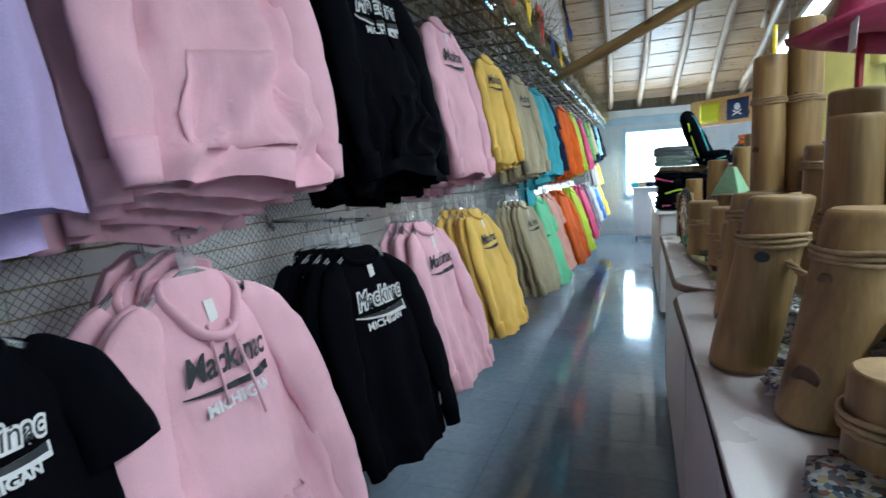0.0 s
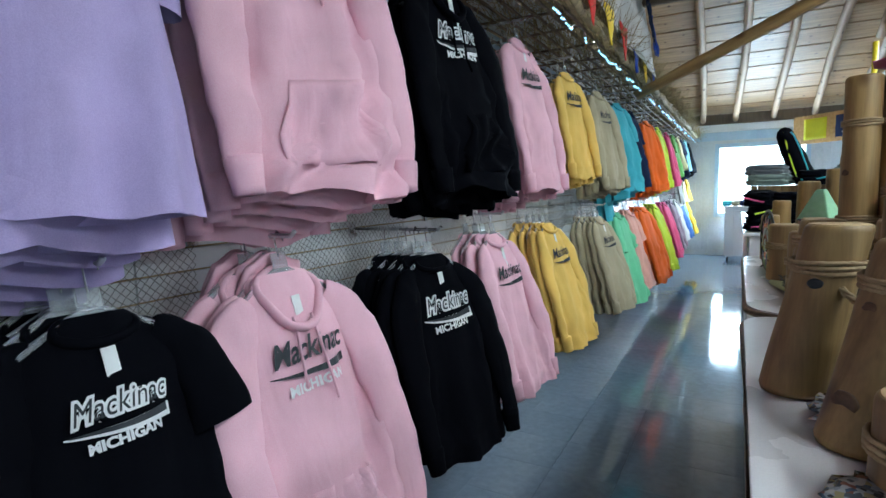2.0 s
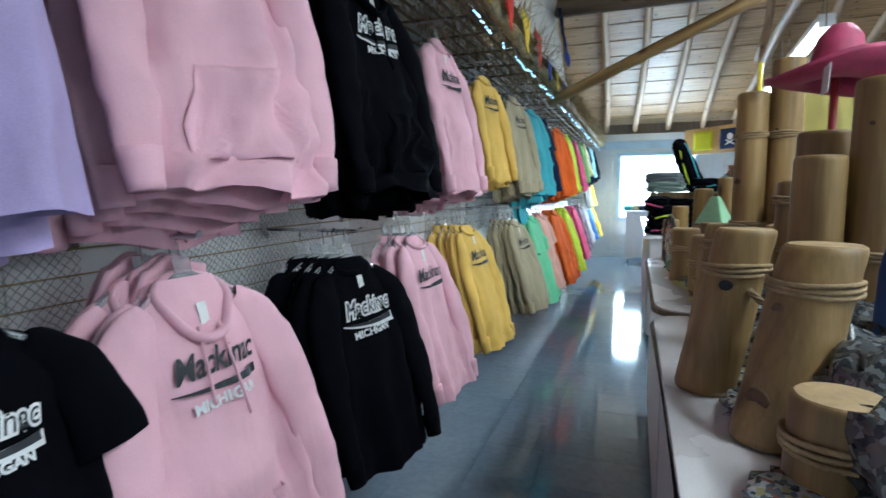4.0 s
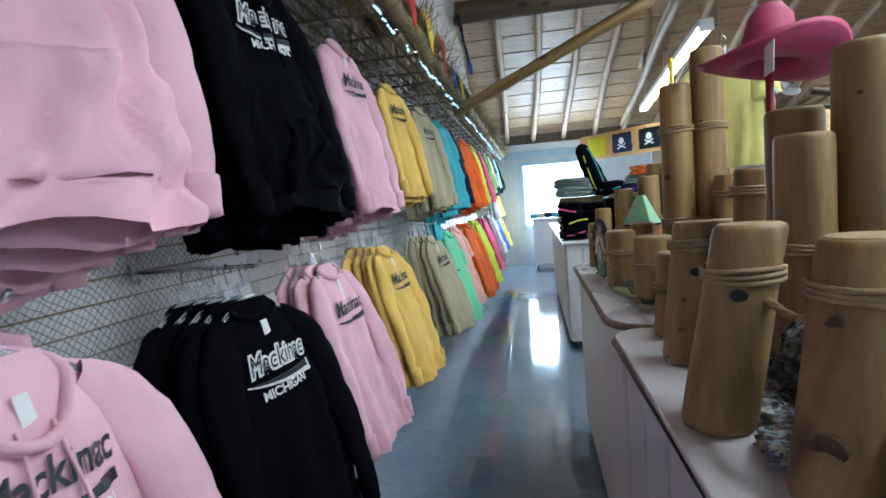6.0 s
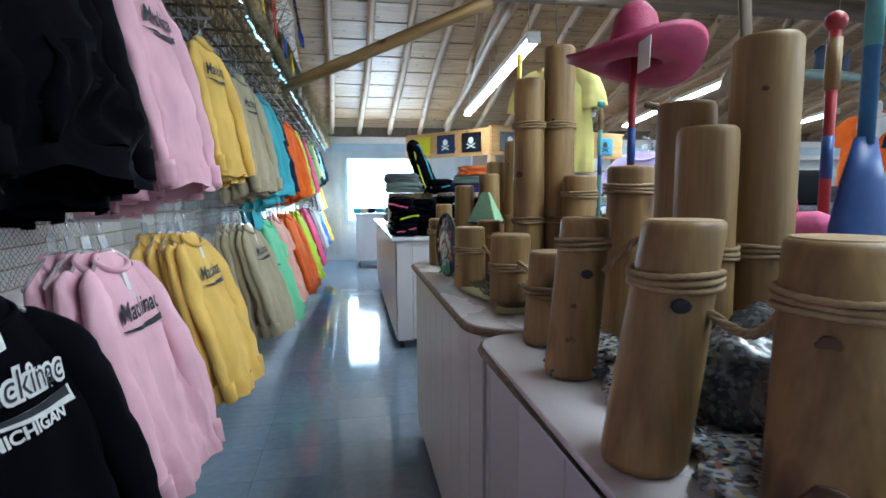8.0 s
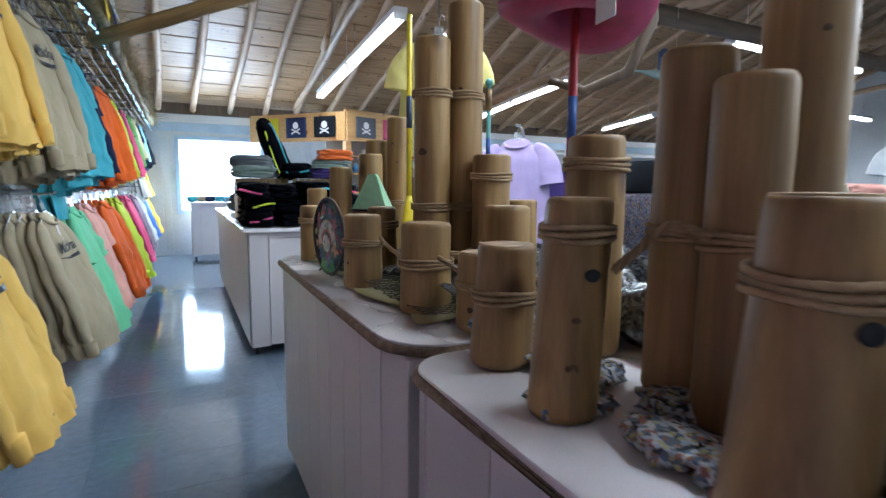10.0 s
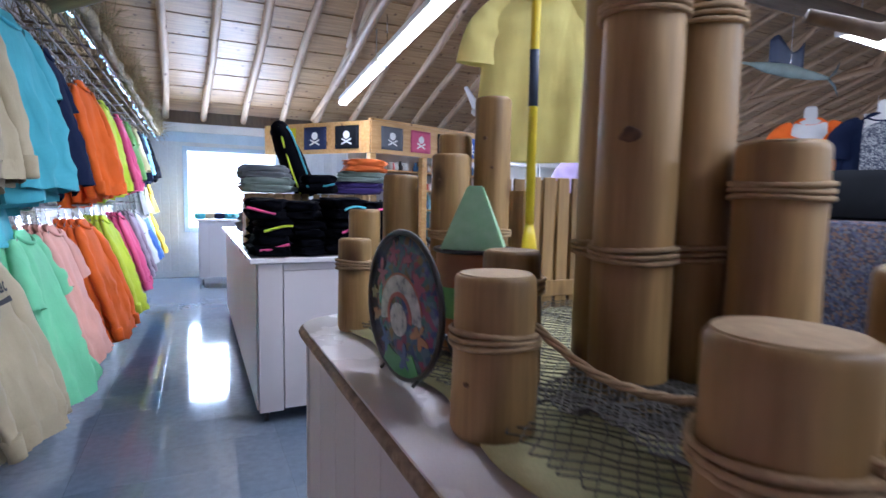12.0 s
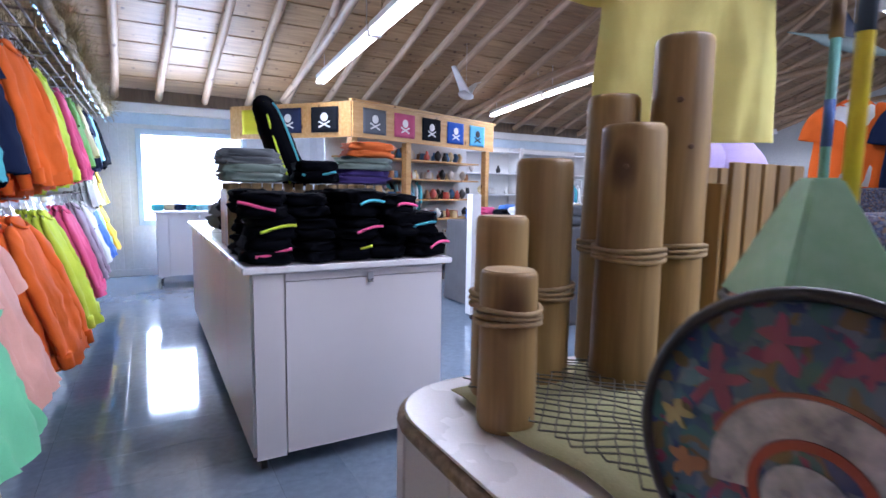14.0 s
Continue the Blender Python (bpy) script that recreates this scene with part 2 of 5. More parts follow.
# ---- setting ----
WALL = -0.13
X0, X1, Y0, Y1 = WALL - 0.02, 15.0, -1.0, 11.8
RIDGE_Y, RIDGE_Z, EAVE_Z = 5.4, 4.82, 2.52


def roof_z(y):
    k = (RIDGE_Z - EAVE_Z) / (Y1 - RIDGE_Y)
    return RIDGE_Z - k * abs(y - RIDGE_Y)


def setting(name, bm, material, label, category):
    return tagged(part(name, bm, material), label, category, kind="structure")


floor = setting("floor", boxed(X0 - 0.2, X1 + 0.2, Y0 - 0.2, Y1 + 0.2, -0.12, -0.004), M["floor"], "glossy blue-grey vinyl tile floor", "floor")


def wall_with_hole(name, x0, x1, y0, y1, z1, hx0, hx1, hz0, hz1, material, label):
    bm = bmesh.new()
    box(bm, x0, hx0, y0, y1, 0, z1)
    box(bm, hx1, x1, y0, y1, 0, z1)
    box(bm, hx0, hx1, y0, y1, 0, hz0)
    box(bm, hx0, hx1, y0, y1, hz1, z1)
    return setting(name, bm, material, label, "wall")


WX0, WX1, WZ0, WZ1 = 0.885, 2.22, 0.79, 2.0
wall_with_hole("wall_north", X0, X1, Y1, Y1 + 0.16, 2.5, WX0, WX1, WZ0, WZ1, M["plaster"], "pale blue-white panelled far wall")
setting("wall_west", boxed(X0 - 0.16, X0, Y0 - 0.16, Y1 + 0.16, 0, 5.0), M["groove"], "brown backing wall behind white slats", "wall")
setting("wall_east", boxed(X1, X1 + 0.16, Y0 - 0.16, Y1 + 0.16, 0, 5.0), M["plaster"], "plain pale end wall", "wall")
setting("wall_south", boxed(X0, X1, Y0 - 0.16, Y0, 0, 2.5), M["plaster"], "plain pale side wall", "wall")

# roof boards run along x on both slopes
bm = bmesh.new()
bw = 0.135
for side in (1, -1):
    span = Y1 + 0.2 - RIDGE_Y if side > 0 else RIDGE_Y - Y0 + 0.2
    count = int(span / bw * 1.07)
    ang = math.atan2(RIDGE_Z - EAVE_Z, Y1 - RIDGE_Y)
    for i in range(count):
        d = (i + 0.5) * bw
        y = RIDGE_Y + side * d * math.cos(ang)
        z = RIDGE_Z - d * math.sin(ang) + 0.09 + 0.004 * (i % 3)
        box(bm, X0 - 0.2, X1 + 0.2, -bw / 2 + 0.003, bw / 2 - 0.003, 0, 0.03, 0, pose(0, y, z, -side * math.degrees(ang)))
setting("ceiling", bm, M["ceil"], "knotty pine boards under the roof", "ceiling")

# window in the far wall
win = thing("window_1", "bright window in a pale blue wooden frame", "window", pose((WX0 + WX1) / 2, Y1, WZ0), kind="structure")
hw, hh = (WX1 - WX0) / 2, WZ1 - WZ0
for n, a in (("frame_side", (-hw - 0.07, -hw, -0.03, 0.03, -0.07, hh + 0.07)), ("frame_side", (hw, hw + 0.07, -0.03, 0.03, -0.07, hh + 0.07)),
             ("frame_top", (-hw, hw, -0.03, 0.03, hh, hh + 0.07)), ("window_sill", (-hw, hw, -0.06, 0.03, -0.07, 0.0))):
    part(n, boxed(*a, bevel=0.006), M["trim"], win)
pane = part("pane", boxed(-hw, hw, 0.09, 0.096, 0, hh), M["glass"], win, "clear window pane")
pane.visible_shadow = False
setting("backdrop", boxed(-8, 12, 15.0, 15.05, -2, 6), M["sky"], "overexposed daylight outdoors", "backdrop")
setting("trim", boxed(0.5, X1, Y1 - 0.035, Y1 - 0.002, 2.29, 2.42, bevel=0.008), M["white"], "white trim board under the eave", "trim")
bm = boxed(0.5, X1, Y1 - 0.02, Y1 - 0.003, 2.13, 2.28)
setting("trim_blue", bm, M["trim"], "pale blue painted band", "trim")
# The dark log colour paints the eave's shade onto this plate.
setting("trim_eave", boxed(X0, X1, Y1 - 0.06, Y1, 2.422, 2.60), M["darklog"], "wall plate coloured dark for the shade under the eave", "trim")
setting("baseboard", boxed(0.0, X1, Y1 - 0.015, Y1 - 0.001, 0, 0.1), M["plaster"], "grey baseboard", "baseboard")
# narrow vertical boards of the far wall
vb = boxed(-0.055, 0.055, -0.008, 0, 0.1, 2.13, bevel=0.003)
me = part("panel", vb, M["plaster"], bpy.data.objects["wall_north"], m=pose(0.1, Y1, 0)).data
for i in range(1, 60):
    x = 0.1 + i * 0.115
    if not (WX0 - 0.13 < x < WX1 + 0.13):
        shared("panel", me, bpy.data.objects["wall_north"], pose(x, Y1, 0))


# rafters and logs
def log_bm(p0, p1, r0, r1, seed, bend=0.03, n=9, seg=10):
    p0, p1 = Vector(p0), Vector(p1)
    pts, rad = [], []
    for i in range(n):
        u = i / (n - 1)
        w = Vector((noise.noise(Vector((seed, u * 2.2, 0))), 0, noise.noise(Vector((seed, u * 2.2, 9))))) * bend
        pts.append(p0.lerp(p1, u) + w)
        rad.append((r0 + (r1 - r0) * u) * (1 + 0.10 * noise.noise(Vector((seed * 3, u * 6, 4)))))
    return tube(pts, rad, seg)


def log(name, p0, p1, r0, r1, seed, material, label, bend=0.03, n=9):
    # local z along the log so that the grain follows it
    p0, p1 = Vector(p0), Vector(p1)
    q = (p1 - p0).to_track_quat("Z", "Y").to_matrix().to_4x4()
    ob = part(name, log_bm((0, 0, 0), (0, 0, (p1 - p0).length), r0, r1, seed, bend, n), material, smooth=True, m=Matrix.Translation(p0) @ q)
    return tagged(ob, label, "log beam", "roof logs", "structure")


for i in range(26):
    x = 0.62 + 0.555 * i
    log("rafter", (x + 0.16, RIDGE_Y + 0.02, roof_z(RIDGE_Y) - 0.03), (x, Y1 - 0.02, roof_z(Y1) - 0.03), 0.055, 0.05, i * 1.7 + 3, M["log"], "peeled log rafter under the roof boards", 0.10)
    log("rafter", (x + 0.16, RIDGE_Y - 0.02, roof_z(RIDGE_Y) - 0.03), (x, Y0, roof_z(Y0) - 0.03), 0.055, 0.05, i * 1.3 + 71, M["log"], "peeled log rafter under the roof boards", 0.10)
log("ridge_log", (X0, RIDGE_Y, RIDGE_Z - 0.14), (X1, RIDGE_Y, RIDGE_Z - 0.14), 0.10, 0.10, 5, M["darklog"], "dark log along the ridge", 0.05, 14)
log("purlin_log", (X0, 5.05, 2.78), (X1, 5.05, 2.74), 0.085, 0.08, 8, M["darklog"], "dark log beam across the hall", 0.12, 20)
log("purlin_log", (X0, 2.6, 2.95), (X1, 2.6, 2.95), 0.085, 0.08, 18, M["darklog"], "dark log beam across the hall", 0.12, 20)
log("brace_log", (0.45, 5.33, 2.09), (1.98, 5.06, 2.70), 0.045, 0.05, 2, M["post"], "straight yellow brace log", 0.02)
for i, x in enumerate((2.62, 5.75, 8.9, 12.0)):
    log("tie_log", (x - 0.15, 5.6, 3.12), (x + 0.2, Y1 - 0.1, 2.62), 0.05, 0.045, 30 + i, M["log"], "crooked log tie beam", 0.14)
    log("tie_log", (x - 0.15, 5.6, 3.12), (x - 0.3, Y0 + 0.1, 2.7), 0.05, 0.045, 40 + i, M["log"], "crooked log tie beam", 0.14)
    log("strut_log", (x - 0.1, 6.4, 3.05), (x - 0.15, 5.5, 4.5), 0.045, 0.04, 50 + i, M["log"], "log roof strut", 0.06)
    log("strut_log", (x - 0.1, 8.2, 2.9), (x - 0.15, 6.6, 4.2), 0.04, 0.04, 60 + i, M["log"], "log roof strut", 0.06)
    log("strut_log", (x - 0.2, 3.0, 2.95), (x - 0.15, 4.9, 4.4), 0.04, 0.04, 65 + i, M["log"], "log roof strut", 0.06)


# fluorescent fixtures; three of them are unseen and added as fill
def strip_lamp(p0, p1, watts=TUBE_WATTS):
    p0, p1 = Vector(p0), Vector(p1)
    mid, d = (p0 + p1) / 2, (p1 - p0)
    L = d.length
    q = d.to_track_quat("Y", "Z").to_matrix().to_4x4()
    t = thing("strip_light", "lit white fluorescent strip light under the roof, seen or added as fill", "ceiling light", Matrix.Translation(mid) @ q, "strip lights")
    part("housing", boxed(-0.06, 0.06, -L / 2, L / 2, 0.045, 0.10, bevel=0.008), M["white"], t)
    for s in (-0.03, 0.03):
        part("tube", tube([(s, -L / 2 + 0.03, 0.02), (s, 0, 0.02), (s, L / 2 - 0.03, 0.02)], 0.019, 10), M["tube"], t, "glowing tube", True)
    for s in (-1, 1):
        part("end_cap", boxed(-0.058, 0.058, s * L / 2 - 0.015, s * L / 2 + 0.015, -0.005, 0.044, bevel=0.004), M["white"], t)
        part("hanger_wire", tube([(0, s * L * 0.4, 0.1), (0, s * L * 0.4, 0.42)], 0.004, 6), M["steel"], t)
    lamp = area_lamp("strip_glow", Matrix.Translation(mid + Vector((0, 0, -0.02))) @ q, 0.1, L, watts, (0.88, 0.925, 0.955))
    return t


for ends in (((2.535, 5.7, 2.60), (2.66, 7.5, 2.575)), ((2.665, 7.54, 2.573), (2.816, 9.63, 2.54)),
               ((5.94, 7.7, 2.74), (6.15, 9.45, 2.68)), ((6.16, 9.5, 2.68), (6.4, 11.2, 2.60)),
               # Entries with their own watts: unseen strips added to light clothes and slats.
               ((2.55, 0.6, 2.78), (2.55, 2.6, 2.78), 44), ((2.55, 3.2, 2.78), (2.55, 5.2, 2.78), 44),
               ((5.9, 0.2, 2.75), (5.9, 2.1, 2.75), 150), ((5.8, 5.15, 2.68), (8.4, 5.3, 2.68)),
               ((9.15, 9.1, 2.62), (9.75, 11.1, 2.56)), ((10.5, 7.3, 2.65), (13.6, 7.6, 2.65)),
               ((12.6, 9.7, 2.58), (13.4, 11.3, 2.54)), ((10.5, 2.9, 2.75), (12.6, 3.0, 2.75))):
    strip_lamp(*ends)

# ---- garments on the slat wall ----
COL = {
    "pink": (0.80, 0.47, 0.55), "black": (0.0024, 0.0026, 0.0045), "yellow": (0.80, 0.53, 0.13), "tan": (0.44, 0.38, 0.25), "teal": (0.10, 0.44, 0.52),
    "mint": (0.22, 0.66, 0.36), "peach": (0.80, 0.42, 0.34), "orange": (0.86, 0.16, 0.02), "lime": (0.66, 0.82, 0.06), "hotpink": (0.86, 0.12, 0.30),
    "navy": (0.015, 0.022, 0.055), "lavender": (0.46, 0.37, 0.62), "mauve": (0.38, 0.30, 0.38), "white": (0.72, 0.74, 0.74), "aqua": (0.30, 0.62, 0.72),
    "green": (0.20, 0.50, 0.12), "paleyellow": (0.80, 0.76, 0.42), "blue": (0.06, 0.16, 0.50), "greyblue": (0.50, 0.55, 0.66), "gold": (0.80, 0.50, 0.03),
}
WORD = {"pink": "pale pink", "mint": "mint green", "lime": "neon lime", "hotpink": "hot pink", "paleyellow": "pale yellow", "greyblue": "pale grey-blue", "gold": "golden yellow"}


def lerp_table(tab, v):
    for (a, x), (b, y) in zip(tab, tab[1:]):
        if v <= b:
            u = (v - a) / (b - a)
            u = u * u * (3 - 2 * u)
            return x + (y - x) * u
    return tab[-1][1]


class Cut:
    """The hanging shape of one garment: half-width and depth by the distance v below the neck, and its folds."""

    def __init__(self, kind, seed, scale=1.0, drape=0.0):
        self.kind, self.seed, self.s, self.drape = kind, seed, scale, drape
        tee = kind == "tee"
        self.len = (0.70 if tee else 0.65) * scale
        w = [(0, 0.07), (0.03, 0.11), (0.085, 0.195), (0.14, 0.222), (0.3, 0.235), (0.55, 0.252), (0.8, 0.26)]
        if not tee:
            w = [(0, 0.072), (0.03, 0.105), (0.09, 0.18), (0.16, 0.215), (0.3, 0.232), (0.54, 0.242), (0.66, 0.218), (0.8, 0.214)]
        self.w = [(a * scale, b * scale) for a, b in w]
        self.d = [(0, 0.010), (0.05, 0.018), (0.15, 0.030), (0.35, 0.030), (0.8, 0.034 if tee else 0.036)]

    def half(self, v):
        return lerp_table(self.w, v)

    def fold(self, y, v, side):
        k = min(1, max(0, (v - 0.1) / 0.35))
        amp = (0.008 + (0.046 if self.kind == "tee" else 0.038) * k) * self.s
        n1 = noise.noise(Vector((y * 9 + v * 1.5, v * 0.9 + side * 7, self.seed)))
        n2 = noise.noise(Vector((y * 20 + v * 4, v * 1.8, self.seed + 31 + side)))
        n3 = noise.noise(Vector((y * 14 - v * 16, v * 12 + y * 8, self.seed + 61 + side)))
        n4 = 1 - 2 * abs(noise.noise(Vector((y * 13 + 0.6 * v, v * 0.9, self.seed + 91 + side))))
        if self.drape:
            low = min(1, max(0, (v - 0.28) / 0.3))
            ridge = 1 - 2 * abs(noise.noise(Vector((y * 4.5 + v * 6.5, v * 2.0 - y * 2.5, self.seed + 17))))
            n1 += self.drape * low * (ridge + 0.5 * noise.noise(Vector((y * 9 + v * 15, v * 4, self.seed + 23))))
        return amp * (n1 + 0.5 * n2 * k) + 0.005 * n3 * (0.4 + k) + 0.017 * k * self.s * n4

    def front(self, y, v, side=1):
        h = self.half(v)
        u = min(1, abs(y) / h)
        return side * lerp_table(self.d, v) * (1 - u ** 2.6) + self.fold(y, v, side) * (1 - u ** 8)

    def hem(self, y):
        return (0.045 + 0.09 * self.drape) * noise.noise(Vector((y * 5, self.seed, 2))) + 0.12 * self.drape * y + 0.02 * noise.noise(Vector((y * 13, self.seed, 5)))


def body_bm(cut, rings=34, seg=48, v0=0.0, v1=None, rib=0.0, puff=0.0):
    bm, rows = bmesh.new(), []
    v1 = cut.len if v1 is None else v1
    for i in range(rings + 1):
        v = v0 + (v1 - v0) * i / rings
        h = cut.half(v)
        row = []
        for k in range(seg):
            c = 2 * math.pi * k / seg
            y = h * math.copysign(abs(math.cos(c)) ** 0.75, math.cos(c))
            side = 1 if math.sin(c) >= 0 else -1
            x = cut.front(y, v, side) + side * puff
            if rib:
                x += side * rib * (1 if k % 2 else -1)
            row.append(bm.verts.new((x, y * (1 + puff), -v - cut.hem(y) * max(0, v / cut.len - 0.6))))
        rows.append(row)
    for a, b in zip(rows, rows[1:]):
        for k in range(seg):
            bm.faces.new((a[k], b[k], b[(k + 1) % seg], a[(k + 1) % seg]))
    return bm


def sleeve_path(cut, s, kind, seed):
    j = lambda q: 0.02 * noise.noise(Vector((seed, q, s * 5)))
    k = cut.s
    if kind == "tee":
        pts = [(0, 0.12, -0.055), (0, 0.17, -0.085), (0.004, 0.215, -0.15), (0.01, 0.240 + j(1), -0.225), (0.014, 0.252 + j(2), -0.30)]
        rad = [0.03, 0.055, 0.075, 0.082, 0.086]
    else:
        pts = [(0, 0.11, -0.06), (0.002, 0.155, -0.10), (0.012, 0.205, -0.185), (0.022 + j(1), 0.228 + j(5), -0.31), (0.030 + j(2), 0.236 + j(6), -0.45),
               (0.034 + j(3), 0.238 + j(7), -0.55), (0.034 + j(4), 0.234 + j(8), -0.635)]
        rad = [0.03, 0.055, 0.070, 0.066, 0.060, 0.052, 0.042]
    return [(x * k, s * y * k, z * k) for x, y, z in pts], [r * k for r in rad]


def smooth_path(pts, rad, n):
    out, ro, m = [], [], len(pts) - 1
    for i in range(n + 1):
        q = i / n * m
        a = min(int(q), m - 1)
        u = q - a
        p = [Vector(pts[max(0, min(m, a + d))]) for d in (-1, 0, 1, 2)]
        out.append(0.5 * (2 * p[1] + (p[2] - p[0]) * u + (2 * p[0] - 5 * p[1] + 4 * p[2] - p[3]) * u * u + (3 * p[1] - p[0] - 3 * p[2] + p[3]) * u ** 3))
        ro.append(rad[a] + (rad[a + 1] - rad[a]) * u)
    return out, ro


def sleeve_bm(cut, s, kind, seed):
    pts, rad = smooth_path(*sleeve_path(cut, s, kind, seed), 28)
    bm = bmesh.new()
    sweep(bm, pts, rad, 18, 0.40, caps=False)
    for v in bm.verts:
        f = noise.noise(v.co * 11 + Vector((seed, 0, s))) + 0.45 * noise.noise(Vector((v.co.x * 22, v.co.y * 26 + v.co.z * 9, v.co.z * 22 + seed)))
        v.co.x += 0.012 * f
        v.co.y += 0.004 * f
    return bm, pts, rad


def garment(kind, color, seed, m, logo="", zipped=False, scale=1.0, where="on the slat wall", tag=False, drape=0.0):
    cut = Cut("tee" if kind == "tee" else "sweat", seed, scale, drape)
    fab = fabric(color, COL[color])
    noun = {"tee": "cotton T-shirt", "crew": "crew-neck sweatshirt", "hoodie": "hooded sweatshirt"}[kind]
    say = WORD.get(color, color) + " " + noun + (" with a print, " if logo else " ") + where
    t = thing({"tee": "t_shirt", "crew": "sweatshirt", "hoodie": "hoodie"}[kind], say, {"tee": "T-shirt", "crew": "sweatshirt", "hoodie": "hoodie"}[kind], m, "clothes on the wall")
    part("body", body_bm(cut), fab, t, smooth=True)
    for s in (-1, 1):
        bm, pts, rad = sleeve_bm(cut, s, cut.kind, seed)
        part("sleeve", bm, fab, t, smooth=True)
        if kind != "tee":
            e, d = pts[-1], (pts[-1] - pts[-3]).normalized()
            bm = bmesh.new()
            sweep(bm, [e - d * 0.012, e + d * 0.012, e + d * 0.05, e + d * 0.066, e + d * 0.062, e + d * 0.03], [rad[-1] * q for q in (1.0, 0.95, 0.82, 0.8, 0.7, 0.6)], 18, 0.7)
            for i, v in enumerate(bm.verts):
                v.co.x += 0.0012 * (1 if i % 2 else -1)
            part("cuff", bm, fab, t, smooth=True)
    if kind != "tee":
        part("hem_band", body_bm(cut, 5, 46, cut.len - 0.012, cut.len + 0.058, 0.0011, 0.003), fab, t, smooth=True)
    k = scale
    ring = []
    for i in range(20):
        c = 2 * math.pi * i / 20
        ring.append((0.022 * k * math.cos(c) + 0.004, 0.088 * k * math.sin(c), (-0.030 - 0.030 * math.cos(c)) * k))
    if kind == "hoodie":
        lip = []
        for i in range(24):
            c = 2 * math.pi * i / 24
            lip.append((0.032 * math.cos(c) + 0.012, (0.098 + 0.010 * math.sin(3 * c + seed)) * math.sin(c), -0.058 - 0.068 * math.cos(c) - 0.02 * max(0, math.cos(c)) ** 3))
        part("hood_edge", tube(lip, 0.0115, 9, 1.3, True), fab, t, smooth=True)
        bm = grid_bm(12, 8, lambda u, v: Vector((-0.028 - 0.045 * math.sin(v * math.pi), (u - 0.5) * 0.24 * (0.75 + 0.3 * math.sin(v * 2.4)), 0.045 - 0.21 * v + 0.015 * math.cos((u - 0.5) * 6))), 0.012)
        part("hood", bm, fab, t, smooth=True)
        for s in (-1, 1):
            ps = [(cut.front(s * (0.03 + 0.012 * q), 0.115 + q * (0.17 if s < 0 else 0.22)) + 0.012, s * (0.03 + 0.012 * q), -0.115 - q * (0.17 if s < 0 else 0.22)) for q in (0, 0.25, 0.5, 0.75, 1)]
            part("drawstring", tube(ps, 0.0042, 7), fab, t, smooth=True)
        yb, vt, vb = 0.165, cut.len - 0.21, cut.len - 0.012
        def pocket(u, v):
            q = (u - 0.5) * 2
            w = yb * (0.60 + 0.40 * min(1, v * 1.5))
            return Vector((cut.front(q * w, vt + (vb - vt) * v) + 0.0035, q * w, -(vt + (vb - vt) * v)))
        part("pocket", grid_bm(20, 12, pocket, 0.0022), fab, t, smooth=True)
    else:
        part("collar", tube(ring, 0.0095, 8, 1.0, True), fab, t, smooth=True)
    if logo:
        v0 = (0.195 if kind == "hoodie" else 0.205 if kind == "tee" else 0.20) * k
        ts = 0.055 if kind == "tee" else 0.078
        q_ = ts / 0.088
        def lay(up):
            return lambda a, b: Vector((cut.front(a, v0 - b - a * 0.05) + up, a, -(v0 - b - a * 0.05)))
        core, rim = (M["ink"], M["inkw"])
        dark = color in ("black", "navy")
        if dark:
            part("word_outline", words_bm("Mackinac", ts, lay(0.0085), 0.0085 * q_, 0.28, 0.86), rim, t, "white print outline")
        part("word", words_bm("Mackinac", ts, lay(0.0100), 0.0015 if not dark else 0.0, 0.28, 0.86), core, t, "black script print")
        def swoosh(th, up, y0=-0.155, y1=0.135):
            def f(u, v):
                y = (y0 + (y1 - y0) * u) * q_
                wdt = q_ * th * (0.10 + 0.9 * u ** 0.8)
                b = (-0.020 - 0.010 * math.sin(u * math.pi)) * q_ - wdt * v
                return lay(up)(y, b)
            return grid_bm(20, 2, f)
        if dark:
            part("swoosh_outline", swoosh(0.040, 0.0080, -0.165, 0.145), rim, t)
        part("swoosh", swoosh(0.024, 0.0096), core, t)
        if logo == "full":
            part("word_under", words_bm("MICHIGAN", 0.038 * q_, lambda a, b: lay(0.0094)(a, b - 0.083 * q_), 0.0012, 0.0, 1.15), rim, t, "white block lettering")
    if tag:
        v, y0 = 0.075, 0.0
        x = cut.front(0, v) + 0.006
        part("size_tag", boxed(x, x + 0.0012, y0 - 0.014, y0 + 0.014, -v - 0.05, -v + 0.012, m=pose(0, 0, 0, 3, 0, 0)), M["paper"], t, "white paper tag")
        part("price_tag", boxed(x, x + 0.0012, y0 - 0.013, y0 + 0.013, -0.013, 0.013, m=Matrix.Translation((0.001, 0.008, -v - 0.07)) @ pose(0, 0, 0, 45, 0, 0)), M["paper"], t, "white paper tag")
    return t


# one hanger, copied to every garment
def hanger_at(m):
    t = thing("clothes_hanger", "clear plastic clothes hanger on a chrome arm", "hanger", m, "clothes hangers")
    part("shoulder_bar", tube([(0, -0.205, -0.078), (0, -0.12, -0.035), (0, -0.03, 0.004), (0, 0.03, 0.004), (0, 0.12, -0.035), (0, 0.205, -0.078)], 0.0075, 6, 0.7), M["clear"], t, smooth=True)
    part("plate", boxed(-0.002, 0.002, -0.028, 0.028, -0.004, 0.05, bevel=0.001), M["clear"], t)
    part("hook", tube([(0, 0, 0.04), (0, 0, 0.085), (0, 0.016, 0.105), (0, 0.030, 0.094), (0, 0.032, 0.078)], 0.0026, 6), M["steel"], t, "steel hook", True)
    return t


